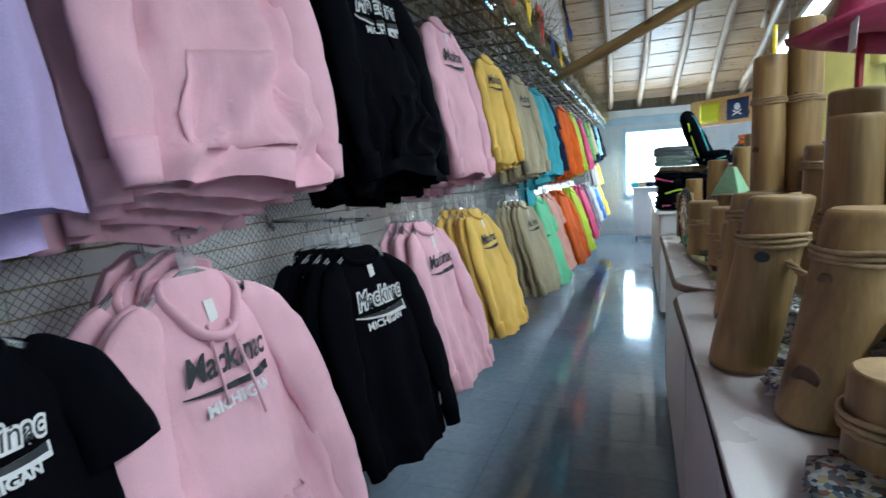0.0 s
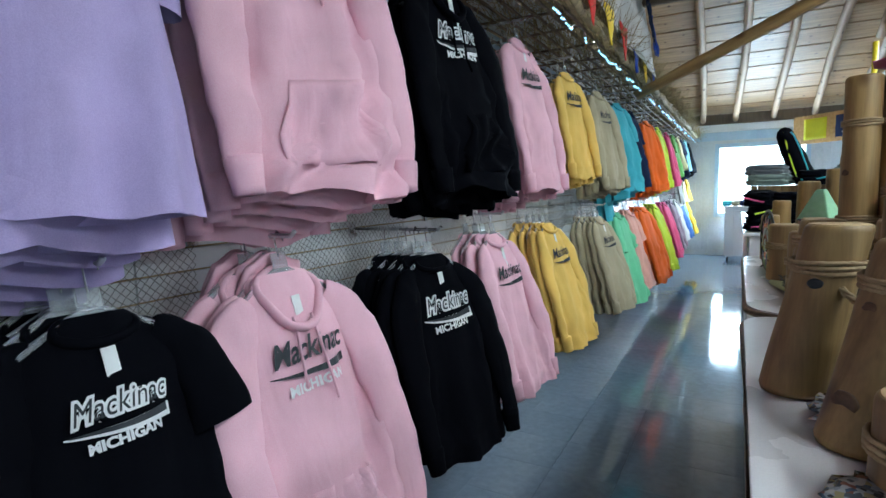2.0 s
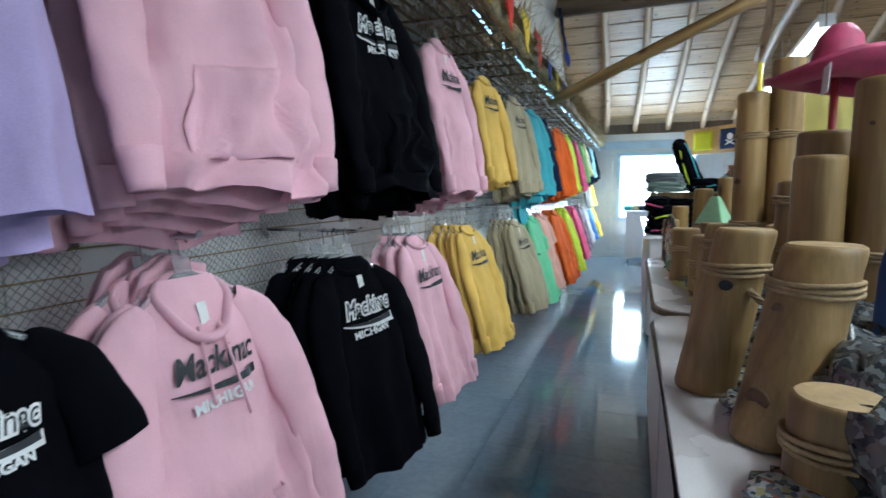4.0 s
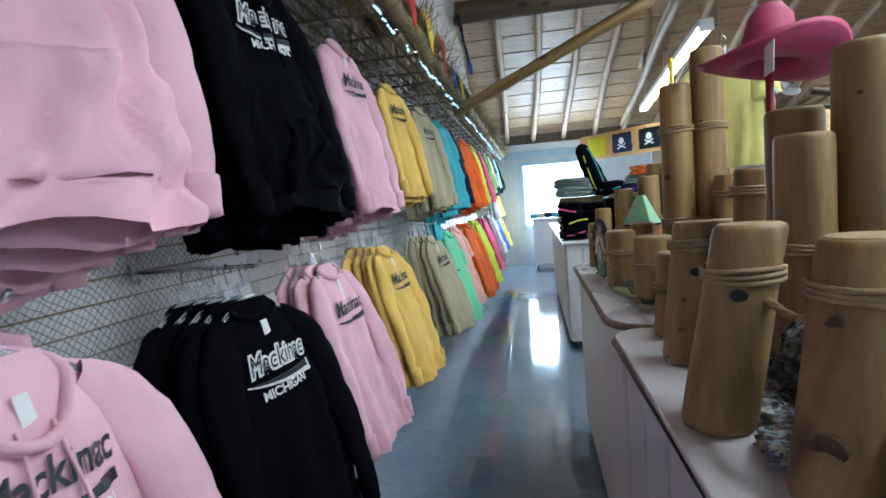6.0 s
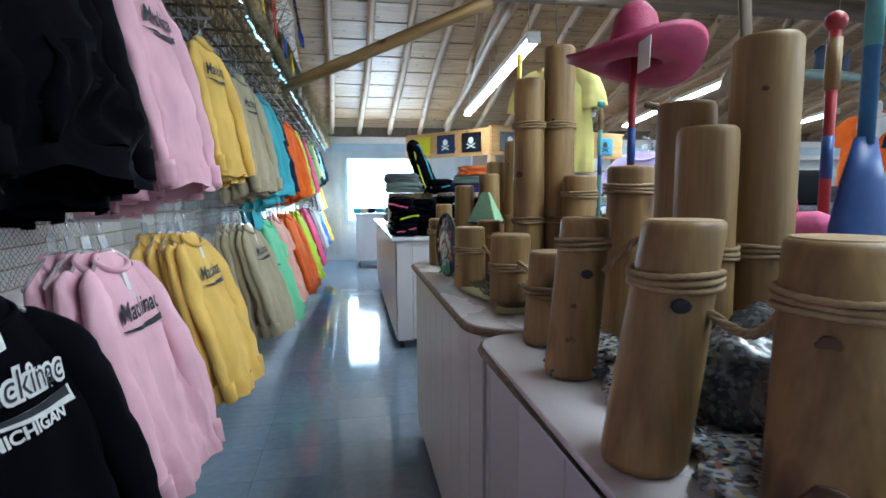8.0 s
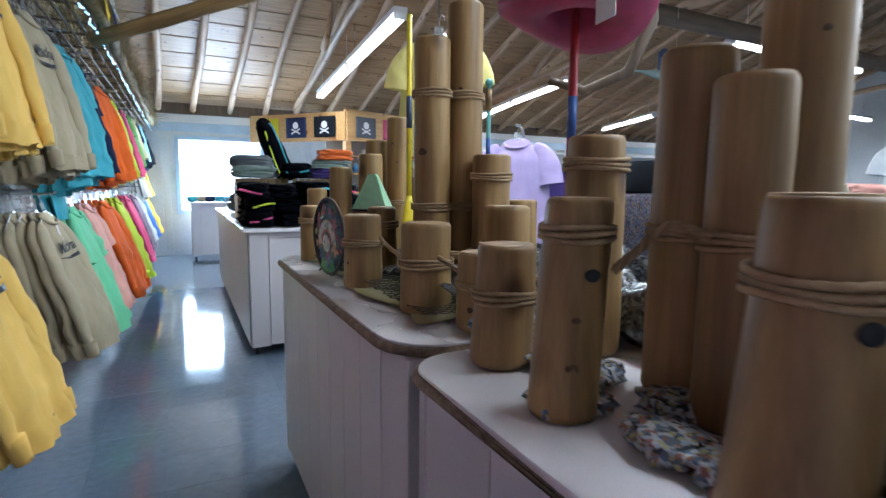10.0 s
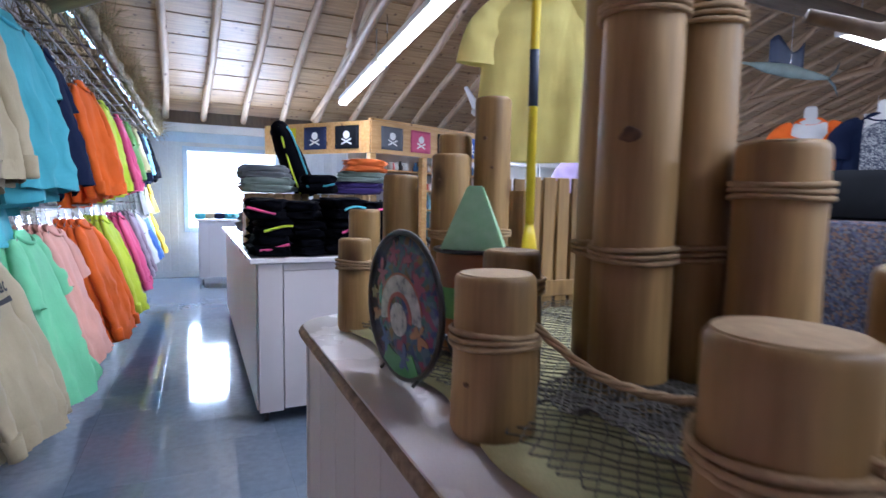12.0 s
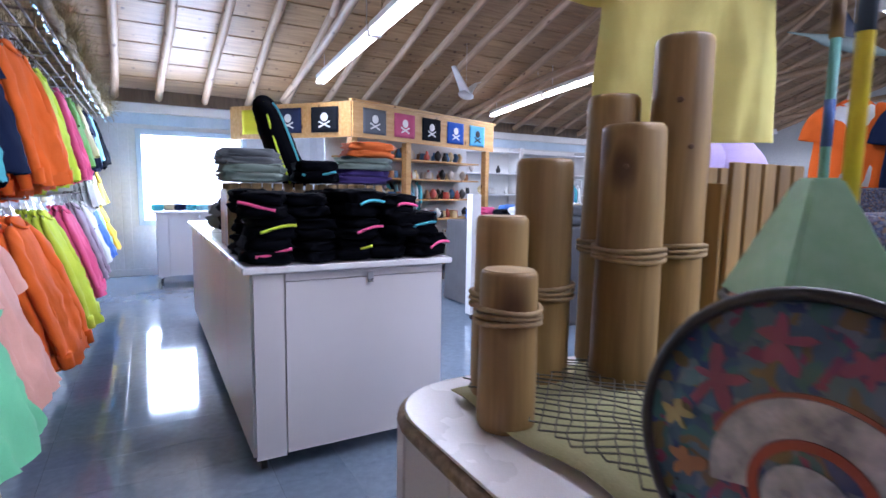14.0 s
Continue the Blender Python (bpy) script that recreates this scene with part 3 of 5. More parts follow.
HANGER = hanger_at(pose(0, 0, -0.0))
FIRST = [HANGER]


def put_hanger(m):
    if FIRST:
        FIRST.pop().matrix_basis = m
    else:
        copy_thing(HANGER, m)


def faceout(y, z, x1, seed):
    t = thing("faceout_arm", "chrome display arm hooked into the slat wall", "display arm", pose(WALL, y, z), "display arms")
    part("rod", tube([(0.0, 0, 0), (x1 * 0.6, 0, 0.0), (x1, 0, 0.0), (x1 + 0.012, 0, 0.012)], 0.006, 8), M["steel"], t, smooth=True)
    part("bracket", boxed(-0.004, 0.008, -0.018, 0.018, -0.035, 0.025, bevel=0.002), M["steel"], t)


def rack(kind, color, y, z, xf, n, seed, logo="", scale=1.0, turn=0.0, gap=0.038, tag=False, arm=True):
    rng = random.Random(seed)
    slim = 0.88 if y < 2.7 else 0.78 if y < 5.2 else 0.86
    for i in range(n):
        x = xf - i * gap
        if x < WALL + 0.1:
            break
        tilt = max(2.0, (15.0 if z < 1.4 else 10.0) - 2.4 * i)
        m = pose(x, y + (rng.uniform(-0.02, 0.02) - 0.010 * i if i else 0), z - ((0.030 if kind == "tee" else 0.020) * i + rng.uniform(0, 0.02) if i and z > 1.4 else 0), 0, -tilt, turn + (rng.uniform(-4, 4) if i else 0)) @ Matrix.Diagonal((1, slim, 1, 1))
        if i == 0:
            garment(kind, color, seed, m, logo, scale=scale, tag=tag, drape=1.1 if kind == "hoodie" and z > 1.4 else 0.35)
        elif i == 1:
            back = garment(kind, color, seed + 11.3, m, "", scale=scale, drape=0.5)
        else:
            copy_thing(back, m)
        put_hanger(m)
    if arm:
        faceout(y, z + 0.092, xf - WALL + 0.04, seed)


LOW, UP = 1.115, 2.05
for kind, color, y, z, n, seed, logo, scale, turn, tag in (
    ("tee", "greyblue", 0.70, LOW - 0.05, 3, 101, "", 1.0, 6, False),
    ("tee", "black", 1.115, LOW + 0.03, 6, 1, "full", 0.86, -6, True),
    ("hoodie", "pink", 1.56, LOW + 0.04, 4, 2, "full", 1.12, -6, True),
    ("crew", "black", 2.27, LOW + 0.0, 5, 3, "full", 1.02, -14, True),
    ("crew", "pink", 2.83, LOW + 0.03, 4, 4, "short", 1.02, -6, True),
    ("crew", "yellow", 3.58, LOW + 0.03, 5, 5, "short", 1.02, -8, True),
    ("crew", "tan", 4.78, LOW, 5, 6, "short", 1.05, -8, True),
    ("tee", "mint", 5.45, LOW, 3, 7, "", 1.15, 0, False),
    ("tee", "peach", 5.95, LOW, 4, 8, "", 1.1, 0, False),
    ("crew", "orange", 6.75, LOW, 4, 9, "", 1.2, -6, False),
    ("crew", "lime", 7.55, LOW, 4, 10, "", 1.18, 0, False),
    ("crew", "hotpink", 8.40, LOW, 3, 12, "", 1.1, 0, False),
    ("crew", "mauve", 9.10, LOW, 3, 13, "", 1.05, 0, False),
    ("tee", "white", 9.65, LOW, 3, 14, "", 0.95, 0, False),
    ("tee", "blue", 10.15, LOW, 3, 15, "", 0.95, 0, False),
    ("tee", "aqua", 10.65, LOW - 0.05, 3, 16, "", 0.9, 0, False),
    ("tee", "gold", 11.2, LOW - 0.05, 3, 17, "", 0.9, 0, False),
    ("tee", "white", 9.9, 1.5, 3, 18, "", 0.66, 0, False),
    ("tee", "paleyellow", 10.45, 1.5, 3, 19, "", 0.66, 0, False),
    ("tee", "gold", 11.1, 1.5, 3, 20, "", 0.66, 0, False),
    ("tee", "lavender", 1.02, UP + 0.01, 6, 21, "", 1.08, -4, False),
    ("hoodie", "pink", 1.62, UP + 0.07, 5, 22, "full", 1.14, -10, False),
    ("hoodie", "black", 2.40, UP + 0.05, 4, 23, "full", 1.12, -8, True),
    ("crew", "pink", 3.14, UP + 0.02, 5, 24, "short", 1.08, -6, True),
    ("crew", "yellow", 3.93, UP, 3, 25, "short", 0.93, -12, False),
    ("crew", "tan", 4.72, UP, 4, 26, "short", 1.05, -12, False),
    ("tee", "teal", 5.40, UP, 4, 27, "", 1.1, -10, False),
    ("tee", "navy", 6.00, UP, 3, 28, "", 1.05, 0, False),
    ("crew", "orange", 6.9, UP, 4, 29, "", 1.12, -10, False),
    ("crew", "lime", 7.70, UP, 4, 30, "", 1.08, 0, False),
    ("crew", "hotpink", 8.50, UP, 3, 31, "", 1.05, 0, False),
    ("tee", "green", 9.20, UP + 0.02, 3, 32, "", 0.9, 0, False),
    ("tee", "paleyellow", 9.80, UP + 0.04, 3, 33, "", 0.75, 0, False),
    ("tee", "navy", 10.3, UP + 0.04, 3, 34, "", 0.9, 0, False),
    ("tee", "aqua", 10.85, UP + 0.06, 3, 35, "", 0.78, 0, False),
    ("tee", "black", 11.4, UP + 0.06, 3, 36, "", 0.82, 0, False),
    ("tee", "teal", 5.30, 1.50, 2, 37, "", 0.66, 0, False),
):
    rack(kind, color, y, z, 0.19 + 0.016 * y - (0.1 if seed == 37 else 0), n, seed, logo, scale, turn, tag=tag)

# ---- counters ----
def rounded_slab(x0, x1, y0, y1, z0, z1, r, corners):
    """A worktop with rounded corners; corners: which of (x0y0, x1y0, x1y1, x0y1) are round."""
    loop = []
    for (cx, cy, a0), rd in zip(((x0, y0, 180), (x1, y0, 270), (x1, y1, 0), (x0, y1, 90)), corners):
        if rd:
            ox, oy = cx + (r if cx == x0 else -r), cy + (r if cy == y0 else -r)
            for i in range(9):
                a = radians(a0 + 90 * i / 8)
                loop.append((ox + r * math.cos(a), oy + r * math.sin(a)))
        else:
            loop.append((cx, cy))
    return loop


def slab_bm(loop, z0, z1, grow=0.0, bevel=0.003):
    bm = bmesh.new()
    lo = [bm.verts.new((x, y, z0)) for x, y in loop]
    hi = [bm.verts.new((x, y, z1)) for x, y in loop]
    n = len(loop)
    bm.faces.new(list(reversed(lo)))
    top = bm.faces.new(hi)
    for i in range(n):
        bm.faces.new((lo[i], lo[(i + 1) % n], hi[(i + 1) % n], hi[i]))
    if bevel:
        bmesh.ops.bevel(bm, geom=list(top.edges), offset=bevel, segments=2, profile=0.5, affect="EDGES")
    return bm


TOP = 0.95


def counter(x0, x1, y0, y1, corners, label, boards, r=0.09):
    t = thing("display_counter", label, "display counter", pose((x0 + x1) / 2, (y0 + y1) / 2, 0), "display counters")
    ox, oy = (x0 + x1) / 2, (y0 + y1) / 2
    loop = [(x - ox, y - oy) for x, y in rounded_slab(x0, x1, y0, y1, 0, 0, r, corners)]
    part("worktop", slab_bm(loop, TOP - 0.028, TOP), M["laminate"], t, "glossy white laminate top")
    edge = bmesh.new()
    sweep(edge, [(x, y, TOP - 0.0165) for x, y in loop], 0.0115, 8, 1.0, True)
    for v in edge.verts:
        v.co += Vector((noise.noise(v.co * 60), noise.noise(v.co * 60 + Vector((5, 0, 0))), noise.noise(v.co * 80))) * 0.0018
    part("edge_band", edge, M["edge"], t, "worn brown edge band", True)
    b = 0.03
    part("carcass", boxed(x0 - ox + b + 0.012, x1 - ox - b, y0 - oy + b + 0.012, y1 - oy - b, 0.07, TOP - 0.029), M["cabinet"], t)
    part("plinth", boxed(x0 - ox + 0.07, x1 - ox - 0.07, y0 - oy + 0.07, y1 - oy - 0.07, 0.03, 0.069), M["black"], t)
    n = max(1, round((y1 - y0 - 2 * b) / boards))
    w = (y1 - y0 - 2 * b) / n
    pm = None
    for i in range(n):
        yc = y0 - oy + b + (i + 0.5) * w
        if pm is None:
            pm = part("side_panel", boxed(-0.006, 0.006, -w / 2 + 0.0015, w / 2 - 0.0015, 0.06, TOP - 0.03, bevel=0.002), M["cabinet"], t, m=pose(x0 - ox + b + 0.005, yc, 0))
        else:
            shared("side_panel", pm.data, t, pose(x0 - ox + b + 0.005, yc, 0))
    for yy in (y0 - oy + b, y1 - oy - b):
        part("corner_post", boxed(x0 - ox + b - 0.004, x0 - ox + b + 0.030, yy - 0.014, yy + 0.014, 0.05, TOP - 0.0285, bevel=0.003), M["edge"] if yy > 0 and y0 < 0 else M["cabinet"], t)
        for xx in (x0 - ox + 0.09, x1 - ox - 0.09):
            part("caster", tube([(xx - 0.012, yy * 0.93, 0.025), (xx + 0.012, yy * 0.93, 0.025)], 0.025, 14), M["rubber"], t, "black caster wheel", True)
    return t


counter(1.235, 2.35, 0.95, 2.43, (0, 0, 1, 1), "white laminate counter crowded with wooden posts", 0.22)
counter(1.245, 2.45, 2.475, 3.97, (1, 1, 1, 1), "white laminate counter with netting and posts", 0.155, 0.13)


def table(x0, x1, y0, y1, label, front=True):
    t = thing("display_table", label, "display table", pose((x0 + x1) / 2, (y0 + y1) / 2, 0), "display tables")
    ox, oy = (x0 + x1) / 2, (y0 + y1) / 2
    part("tabletop", boxed(x0 - ox, x1 - ox, y0 - oy, y1 - oy, TOP - 0.03, TOP, bevel=0.006), M["laminate"], t)
    b = 0.045
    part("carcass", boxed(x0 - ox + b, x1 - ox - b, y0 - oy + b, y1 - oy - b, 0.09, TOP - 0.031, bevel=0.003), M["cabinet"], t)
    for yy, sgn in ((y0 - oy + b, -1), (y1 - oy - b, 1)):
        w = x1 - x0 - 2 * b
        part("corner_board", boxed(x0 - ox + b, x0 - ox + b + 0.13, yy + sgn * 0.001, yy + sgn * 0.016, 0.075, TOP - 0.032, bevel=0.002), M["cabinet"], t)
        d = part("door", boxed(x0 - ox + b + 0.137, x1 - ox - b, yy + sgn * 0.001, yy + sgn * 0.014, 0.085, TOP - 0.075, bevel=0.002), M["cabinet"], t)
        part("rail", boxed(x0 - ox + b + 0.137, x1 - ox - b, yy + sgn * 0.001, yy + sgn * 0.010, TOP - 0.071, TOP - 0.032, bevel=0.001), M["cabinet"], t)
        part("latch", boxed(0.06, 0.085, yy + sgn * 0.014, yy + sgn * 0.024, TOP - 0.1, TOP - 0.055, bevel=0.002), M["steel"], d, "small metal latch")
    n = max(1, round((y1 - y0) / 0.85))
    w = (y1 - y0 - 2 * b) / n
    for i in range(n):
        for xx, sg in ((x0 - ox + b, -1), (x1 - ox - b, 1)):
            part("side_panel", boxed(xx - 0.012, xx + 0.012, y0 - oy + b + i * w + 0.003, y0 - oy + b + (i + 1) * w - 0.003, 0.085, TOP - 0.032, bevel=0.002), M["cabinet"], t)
    for yy in (y0 - oy + 0.10, y1 - oy - 0.10):
        for xx in (x0 - ox + 0.085, x1 - ox - 0.085):
            c = part("caster", tube([(xx - 0.012, yy, 0.026), (xx + 0.012, yy, 0.026)], 0.026, 14), M["rubber"], t, "black caster wheel", True)
            part("fork", boxed(xx - 0.019, xx + 0.019, yy - 0.012, yy + 0.012, 0.045, 0.092, bevel=0.003), M["steel"], c)
    return t


table(1.255, 2.27, 5.48, 8.85, "white wheeled display table with a laminate top")
table(0.985, 1.95, 11.0, 11.6, "white wheeled cabinet below the window")

# ---- wooden posts ----
def post(x, y, top, r, seed, wraps=(), lean=(0, 0), knots=(), base=TOP, group="wooden posts", loose=False):
    """A cut log post standing on a counter. wraps: heights of rope bindings; knots: (angle, height, size)."""
    h = top - base - 0.004
    rng = random.Random(seed)
    t = thing("wooden_post", "peeled cedar post" + (" bound with rope" if wraps else "") + " standing on a counter", "wooden post", pose(x, y, base + 0.004), group)
    ch = min(0.012, r * 0.25)
    prof = [(r * 0.93, 0), (r * 1.0, 0.01)] + [(r * (1.0 - 0.06 * i / 6), 0.01 + (h - ch - 0.01) * i / 6) for i in range(1, 7)] + [(r * 0.925, h - ch * 0.4), (r * 0.89, h - ch * 0.1), (r * 0.86, h)]
    bm = lathe(prof, 28, 0.06, seed)
    for v in bm.verts:
        u = v.co.z / h
        v.co.x += lean[0] * u
        v.co.y += lean[1] * u
    body = part("trunk", bm, M["post"], t, smooth=True)
    cap = lathe([(r * 0.852, 0), (r * 0.83, 0.002), (r * 0.1, 0.003)], 28, 0.06, seed)
    part("cut_end", cap, M["endgrain"], t, "paler sawn end grain", m=pose(lean[0], lean[1], h))
    for z in wraps:
        u = z / h
        for i in range(3):
            pts, rr = [], r * (1.0 - 0.06 * u) + 0.004
            for k in range(48):
                c = 2 * math.pi * k / 48
                pts.append((lean[0] * u + rr * math.cos(c), lean[1] * u + rr * math.sin(c), z + (i - 1) * 0.0085 + 0.002 * math.sin(c * 2 + seed + i)))
            part("rope_turn", tube(pts, [0.0046, 0.0036] * 24, 6, 1.0, True), M["rope"], t, "twisted brown rope", True)
    for a, z, s in knots:
        c = radians(a)
        u = z / h
        p = Vector((lean[0] * u + math.cos(c) * r * 0.975, lean[1] * u + math.sin(c) * r * 0.975, z))
        # Negative size: a raised black disc paints the dark inside of a hole.
        hole = s < 0
        s = abs(s) * (0.62 if not hole else 1.0)
        k = lathe([(s, -0.004), (s * 0.97, 0.0002), (s * 0.75, 0.0008), (s * 0.2, 0.0006)], 18, 0.3 if not hole else 0.08, seed)
        part("rope_hole" if hole else "knot", k, M["ink"] if hole else M["knot"], t, "black disc painting the shade inside a drilled rope hole" if hole else "dark brown knot", True, m=Matrix.Translation(p) @ Vector((math.cos(c), math.sin(c), 0)).to_track_quat("Z", "Y").to_matrix().to_4x4() @ Matrix.Diagonal((1.35, 1, 1, 1)))
    return t


POSTS = (
    (1.382, 1.57, 1.255, 0.062, 1, (0.238,), (0.075, 0.075), ((215, 0.205, 0.014), (222, 0.07, 0.026))),
    (1.310, 1.78, 1.268, 0.056, 2, (0.24,), (0.062, 0.02), ((250, 0.212, -0.0095),)),
    (1.352, 2.115, 1.256, 0.050, 3, (0.255,), (0.035, 0.02), ((240, 0.075, 0.012), (240, 0.14, 0.008), (262, 0.20, -0.009))),
    (1.388, 2.335, 1.168, 0.056, 4, (0.125,), (0.01, 0), ()),
    (1.47, 2.548, 1.125, 0.053, 27, (0.10,), (0, 0), ((215, 0.05, 0.01),)),
    (1.42, 1.415, 1.085, 0.060, 28, (0.072,), (0, 0), ()),
    (1.645, 1.99, 1.565, 0.058, 5, (0.25,), (0, 0), ((230, 0.52, 0.007),)),
    (1.535, 1.985, 1.412, 0.052, 6, (0.25,), (0, 0), ()),
    (1.572, 2.10, 1.472, 0.056, 7, (0.25,), (0, 0), ()),
    (1.96, 2.22, 1.205, 0.05, 8, (0.1, 0.22), (0, 0), ()),
    (1.875, 1.99, 1.258, 0.055, 9, (0.27,), (0, 0), ()),
    (1.425, 2.745, 1.178, 0.066, 10, (0.125,), (0, 0), ((60, 0.12, 0.009),)),
    (1.378, 3.115, 1.178, 0.060, 11, (0.14,), (0, 0), ((200, 0.08, 0.006),)),
    (1.49, 3.25, 1.195, 0.052, 26, (0.185,), (0, 0), ()),
    (1.655, 2.735, 1.218, 0.066, 12, (0.155,), (0, 0), ()),
    (1.587, 2.325, 1.365, 0.058, 13, (0.36,), (0, 0), ()),
    (1.75, 2.97, 1.365, 0.062, 14, (0.345,), (0, 0), ()),
    (1.60, 3.09, 1.72, 0.060, 15, (0.25, 0.60), (0, 0), ((215, 0.42, 0.018),)),
    (1.715, 3.09, 1.84, 0.062, 16, (0.25, 0.60), (0, 0), ((230, 0.62, 0.008),)),
    (1.65, 3.20, 1.66, 0.055, 17, (0.25,), (0, 0), ()),
    (1.358, 3.765, 1.180, 0.043, 18, (0.165,), (0, 0), ()),
    (1.41, 3.858, 1.250, 0.045, 19, (0.165,), (0, 0), ()),
    (1.525, 3.895, 1.345, 0.053, 20, (0.165,), (0, 0), ()),
    (1.635, 3.80, 1.402, 0.056, 21, (0.235,), (0, 0), ((210, 0.38, 0.006),)),
    (1.775, 3.82, 1.568, 0.054, 22, (0.235,), (0, 0), ((215, 0.5, 0.008), (240, 0.42, 0.007))),
    (1.70, 3.91, 1.47, 0.052, 23, (0.235,), (0, 0), ()),
    (1.99, 3.15, 1.22, 0.06, 24, (), (0, 0), ()),
    (2.27, 2.70, 1.28, 0.06, 25, (0.30,), (0, 0), ()),
)
for x, y, top, r, seed, wraps, lean, knots in POSTS:
    post(x, y, top, r, seed, wraps, lean, knots)

# ---- slats of the wall, with netting ----
west = bpy.data.objects["wall_west"]
SL, PITCH = 2.4, 0.066
slat_me = None
for k in range(6):
    y0 = Y0 + k * SL
    y1 = min(y0 + SL, Y1) - 0.004
    if y1 - y0 < 0.2:
        continue
    for i in range(34):
        z = 0.02 + i * PITCH
        if slat_me is None:
            slat_me = part("slat", boxed(0, 0.014, 0, SL - 0.004, 0.0032, PITCH - 0.0032, bevel=0.0015), M["slat"], west, m=pose(WALL - 0.018, y0, z)).data
        else:
            shared("slat", slat_me, west, Matrix.Translation((WALL - 0.018, y0, z)) @ Matrix.Diagonal((1, (y1 - y0) / (SL - 0.004), 1, 1)))
setting("wall_upper", boxed(WALL - 0.019, WALL - 0.002, Y0, Y1, 0.02 + 34 * PITCH, 2.7), M["plaster"], "pale painted wall above the slats", "wall")


def net_bm(nu, nv, f, r=0.0014, seed=0):
    """Diamond mesh of twine on the surface f(u, v), u and v counted in meshes."""
    bm = bmesh.new()
    def strand(pts):
        rings = []
        for i, p in enumerate(pts):
            a, b = pts[max(0, i - 1)], pts[min(len(pts) - 1, i + 1)]
            d = (b - a).normalized()
            s = d.cross(Vector((0.3, 0.2, 0.93))).normalized()
            q = s.cross(d)
            rings.append([bm.verts.new(p + s * r), bm.verts.new(p - s * r * 0.5 + q * r), bm.verts.new(p - s * r * 0.5 - q * r)])
        for a, b in zip(rings, rings[1:]):
            for k in range(3):
                bm.faces.new((a[k], a[(k + 1) % 3], b[(k + 1) % 3], b[k]))
    def at(u, v):
        j = Vector((u, v, seed))
        return f(u + 0.32 * noise.noise(j * 0.9), v + 0.32 * noise.noise(j * 0.9 + Vector((40, 0, 0))))
    for s in range(-nv, nu + 1):
        run = [at(s + q, q) for q in range(nv + 1) if 0 <= s + q <= nu]
        if len(run) > 1:
            strand(run)
        run = [at(s + q, nv - q) for q in range(nv + 1) if 0 <= s + q <= nu]
        if len(run) > 1:
            strand(run)
    return bm


def wall_net(y0, y1, z0, z1, seed, cell=0.021):
    nu, nv = int((y1 - y0) / cell), int((z1 - z0) / cell)
    def f(u, v):
        sag = 0.05 * noise.noise(Vector((u * 0.07, v * 0.06, seed)))
        return Vector((WALL + 0.012 + 0.012 * (1 + noise.noise(Vector((u * 0.1, v * 0.1, seed + 5)))), y0 + u * cell, z0 + v * cell + sag))
    ob = part("fishing_net", net_bm(nu, nv, f, 0.0008, seed), M["net"])
    return tagged(ob, "brown knotted fishing net draped on the slat wall", "fishing net", kind="stuff")


for y0, y1, z0, z1, s in ((0.9, 1.55, 0.9, 1.4, 1), (1.8, 2.62, 0.98, 1.4, 2), (2.85, 3.6, 1.0, 1.4, 3), (3.8, 4.6, 1.0, 1.4, 6), (4.7, 7.6, 1.0, 1.45, 4), (1.2, 6.2, 1.75, 2.1, 5)):
    wall_net(y0, y1, z0, z1, s, 0.024 if s != 5 else 0.034)

# ---- shelf with thatch above the wall ----
shelf = thing("lattice_shelf", "dark bamboo lattice shelf above the clothes", "shelf", pose(0, 0, 2.18))
SHELF_Y0, SHELF_Y1 = -0.4, 11.72
for i in range(9):
    x = WALL + 0.02 + i * 0.072
    part("pole", tube([(x, SHELF_Y0, 0.004 * (i % 2)), (x + 0.004, 5.6, 0.003), (x, SHELF_Y1, 0)], 0.008, 7), M["darklog"], shelf, smooth=True)
cross = part("cross_pole", tube([(WALL, 0, 0.016), (0.5, 0, 0.016)], 0.007, 6), M["darklog"], shelf, smooth=True, m=pose(0, SHELF_Y0, 0)).data
for i in range(1, 34):
    shared("cross_pole", cross, shelf, pose(0, SHELF_Y0 + i * 0.36, 0, 0, 0, 6 * math.sin(i * 2.1)))
part("back_board", boxed(WALL, WALL + 0.02, SHELF_Y0, SHELF_Y1, -0.05, 0.12), M["trim"], shelf)

rng = random.Random(4)
bm = bmesh.new()
for i in range(9000):
    y = rng.uniform(SHELF_Y0, SHELF_Y1)
    z = 2.19 + abs(rng.gauss(0, 0.05))
    x = 0.50 + rng.gauss(0, 0.03) if i % 2 else rng.uniform(0.02, 0.52)
    z = z if i % 2 else 2.20 + rng.uniform(0, 0.03)
    L = rng.uniform(0.12, 0.34)
    d = Vector((rng.gauss(0.05, 0.25), rng.gauss(0.0, 1.0), rng.gauss(0.25, 0.35))).normalized() * L
    p = Vector((x, y, z))
    s = Vector((0, 0, 1)).cross(d).normalized() * rng.uniform(0.0012, 0.0026)
    q = Vector((0, 0, 0.002))
    a = [bm.verts.new(p + s), bm.verts.new(p - s), bm.verts.new(p + q)]
    e = bm.verts.new(p + d)
    m2 = [bm.verts.new(p + d * 0.6 + s + Vector((0, 0, 0.012))), bm.verts.new(p + d * 0.6 - s + Vector((0, 0, 0.012))), bm.verts.new(p + d * 0.6 + q + Vector((0, 0, 0.012)))]
    for k in range(3):
        bm.faces.new((a[k], a[(k + 1) % 3], m2[(k + 1) % 3], m2[k]))
        bm.faces.new((m2[k], m2[(k + 1) % 3], e))
tagged(part("thatch", bm, M["straw"]), "dry straw thatch along the shelf edge", "thatch", kind="stuff")
bm2 = tube([(0.505 + 0.012 * math.sin(i * 1.7), SHELF_Y0 + (SHELF_Y1 - SHELF_Y0) * i / 80, 2.215 + 0.012 * math.sin(i * 2.3)) for i in range(81)], 0.034, 9)
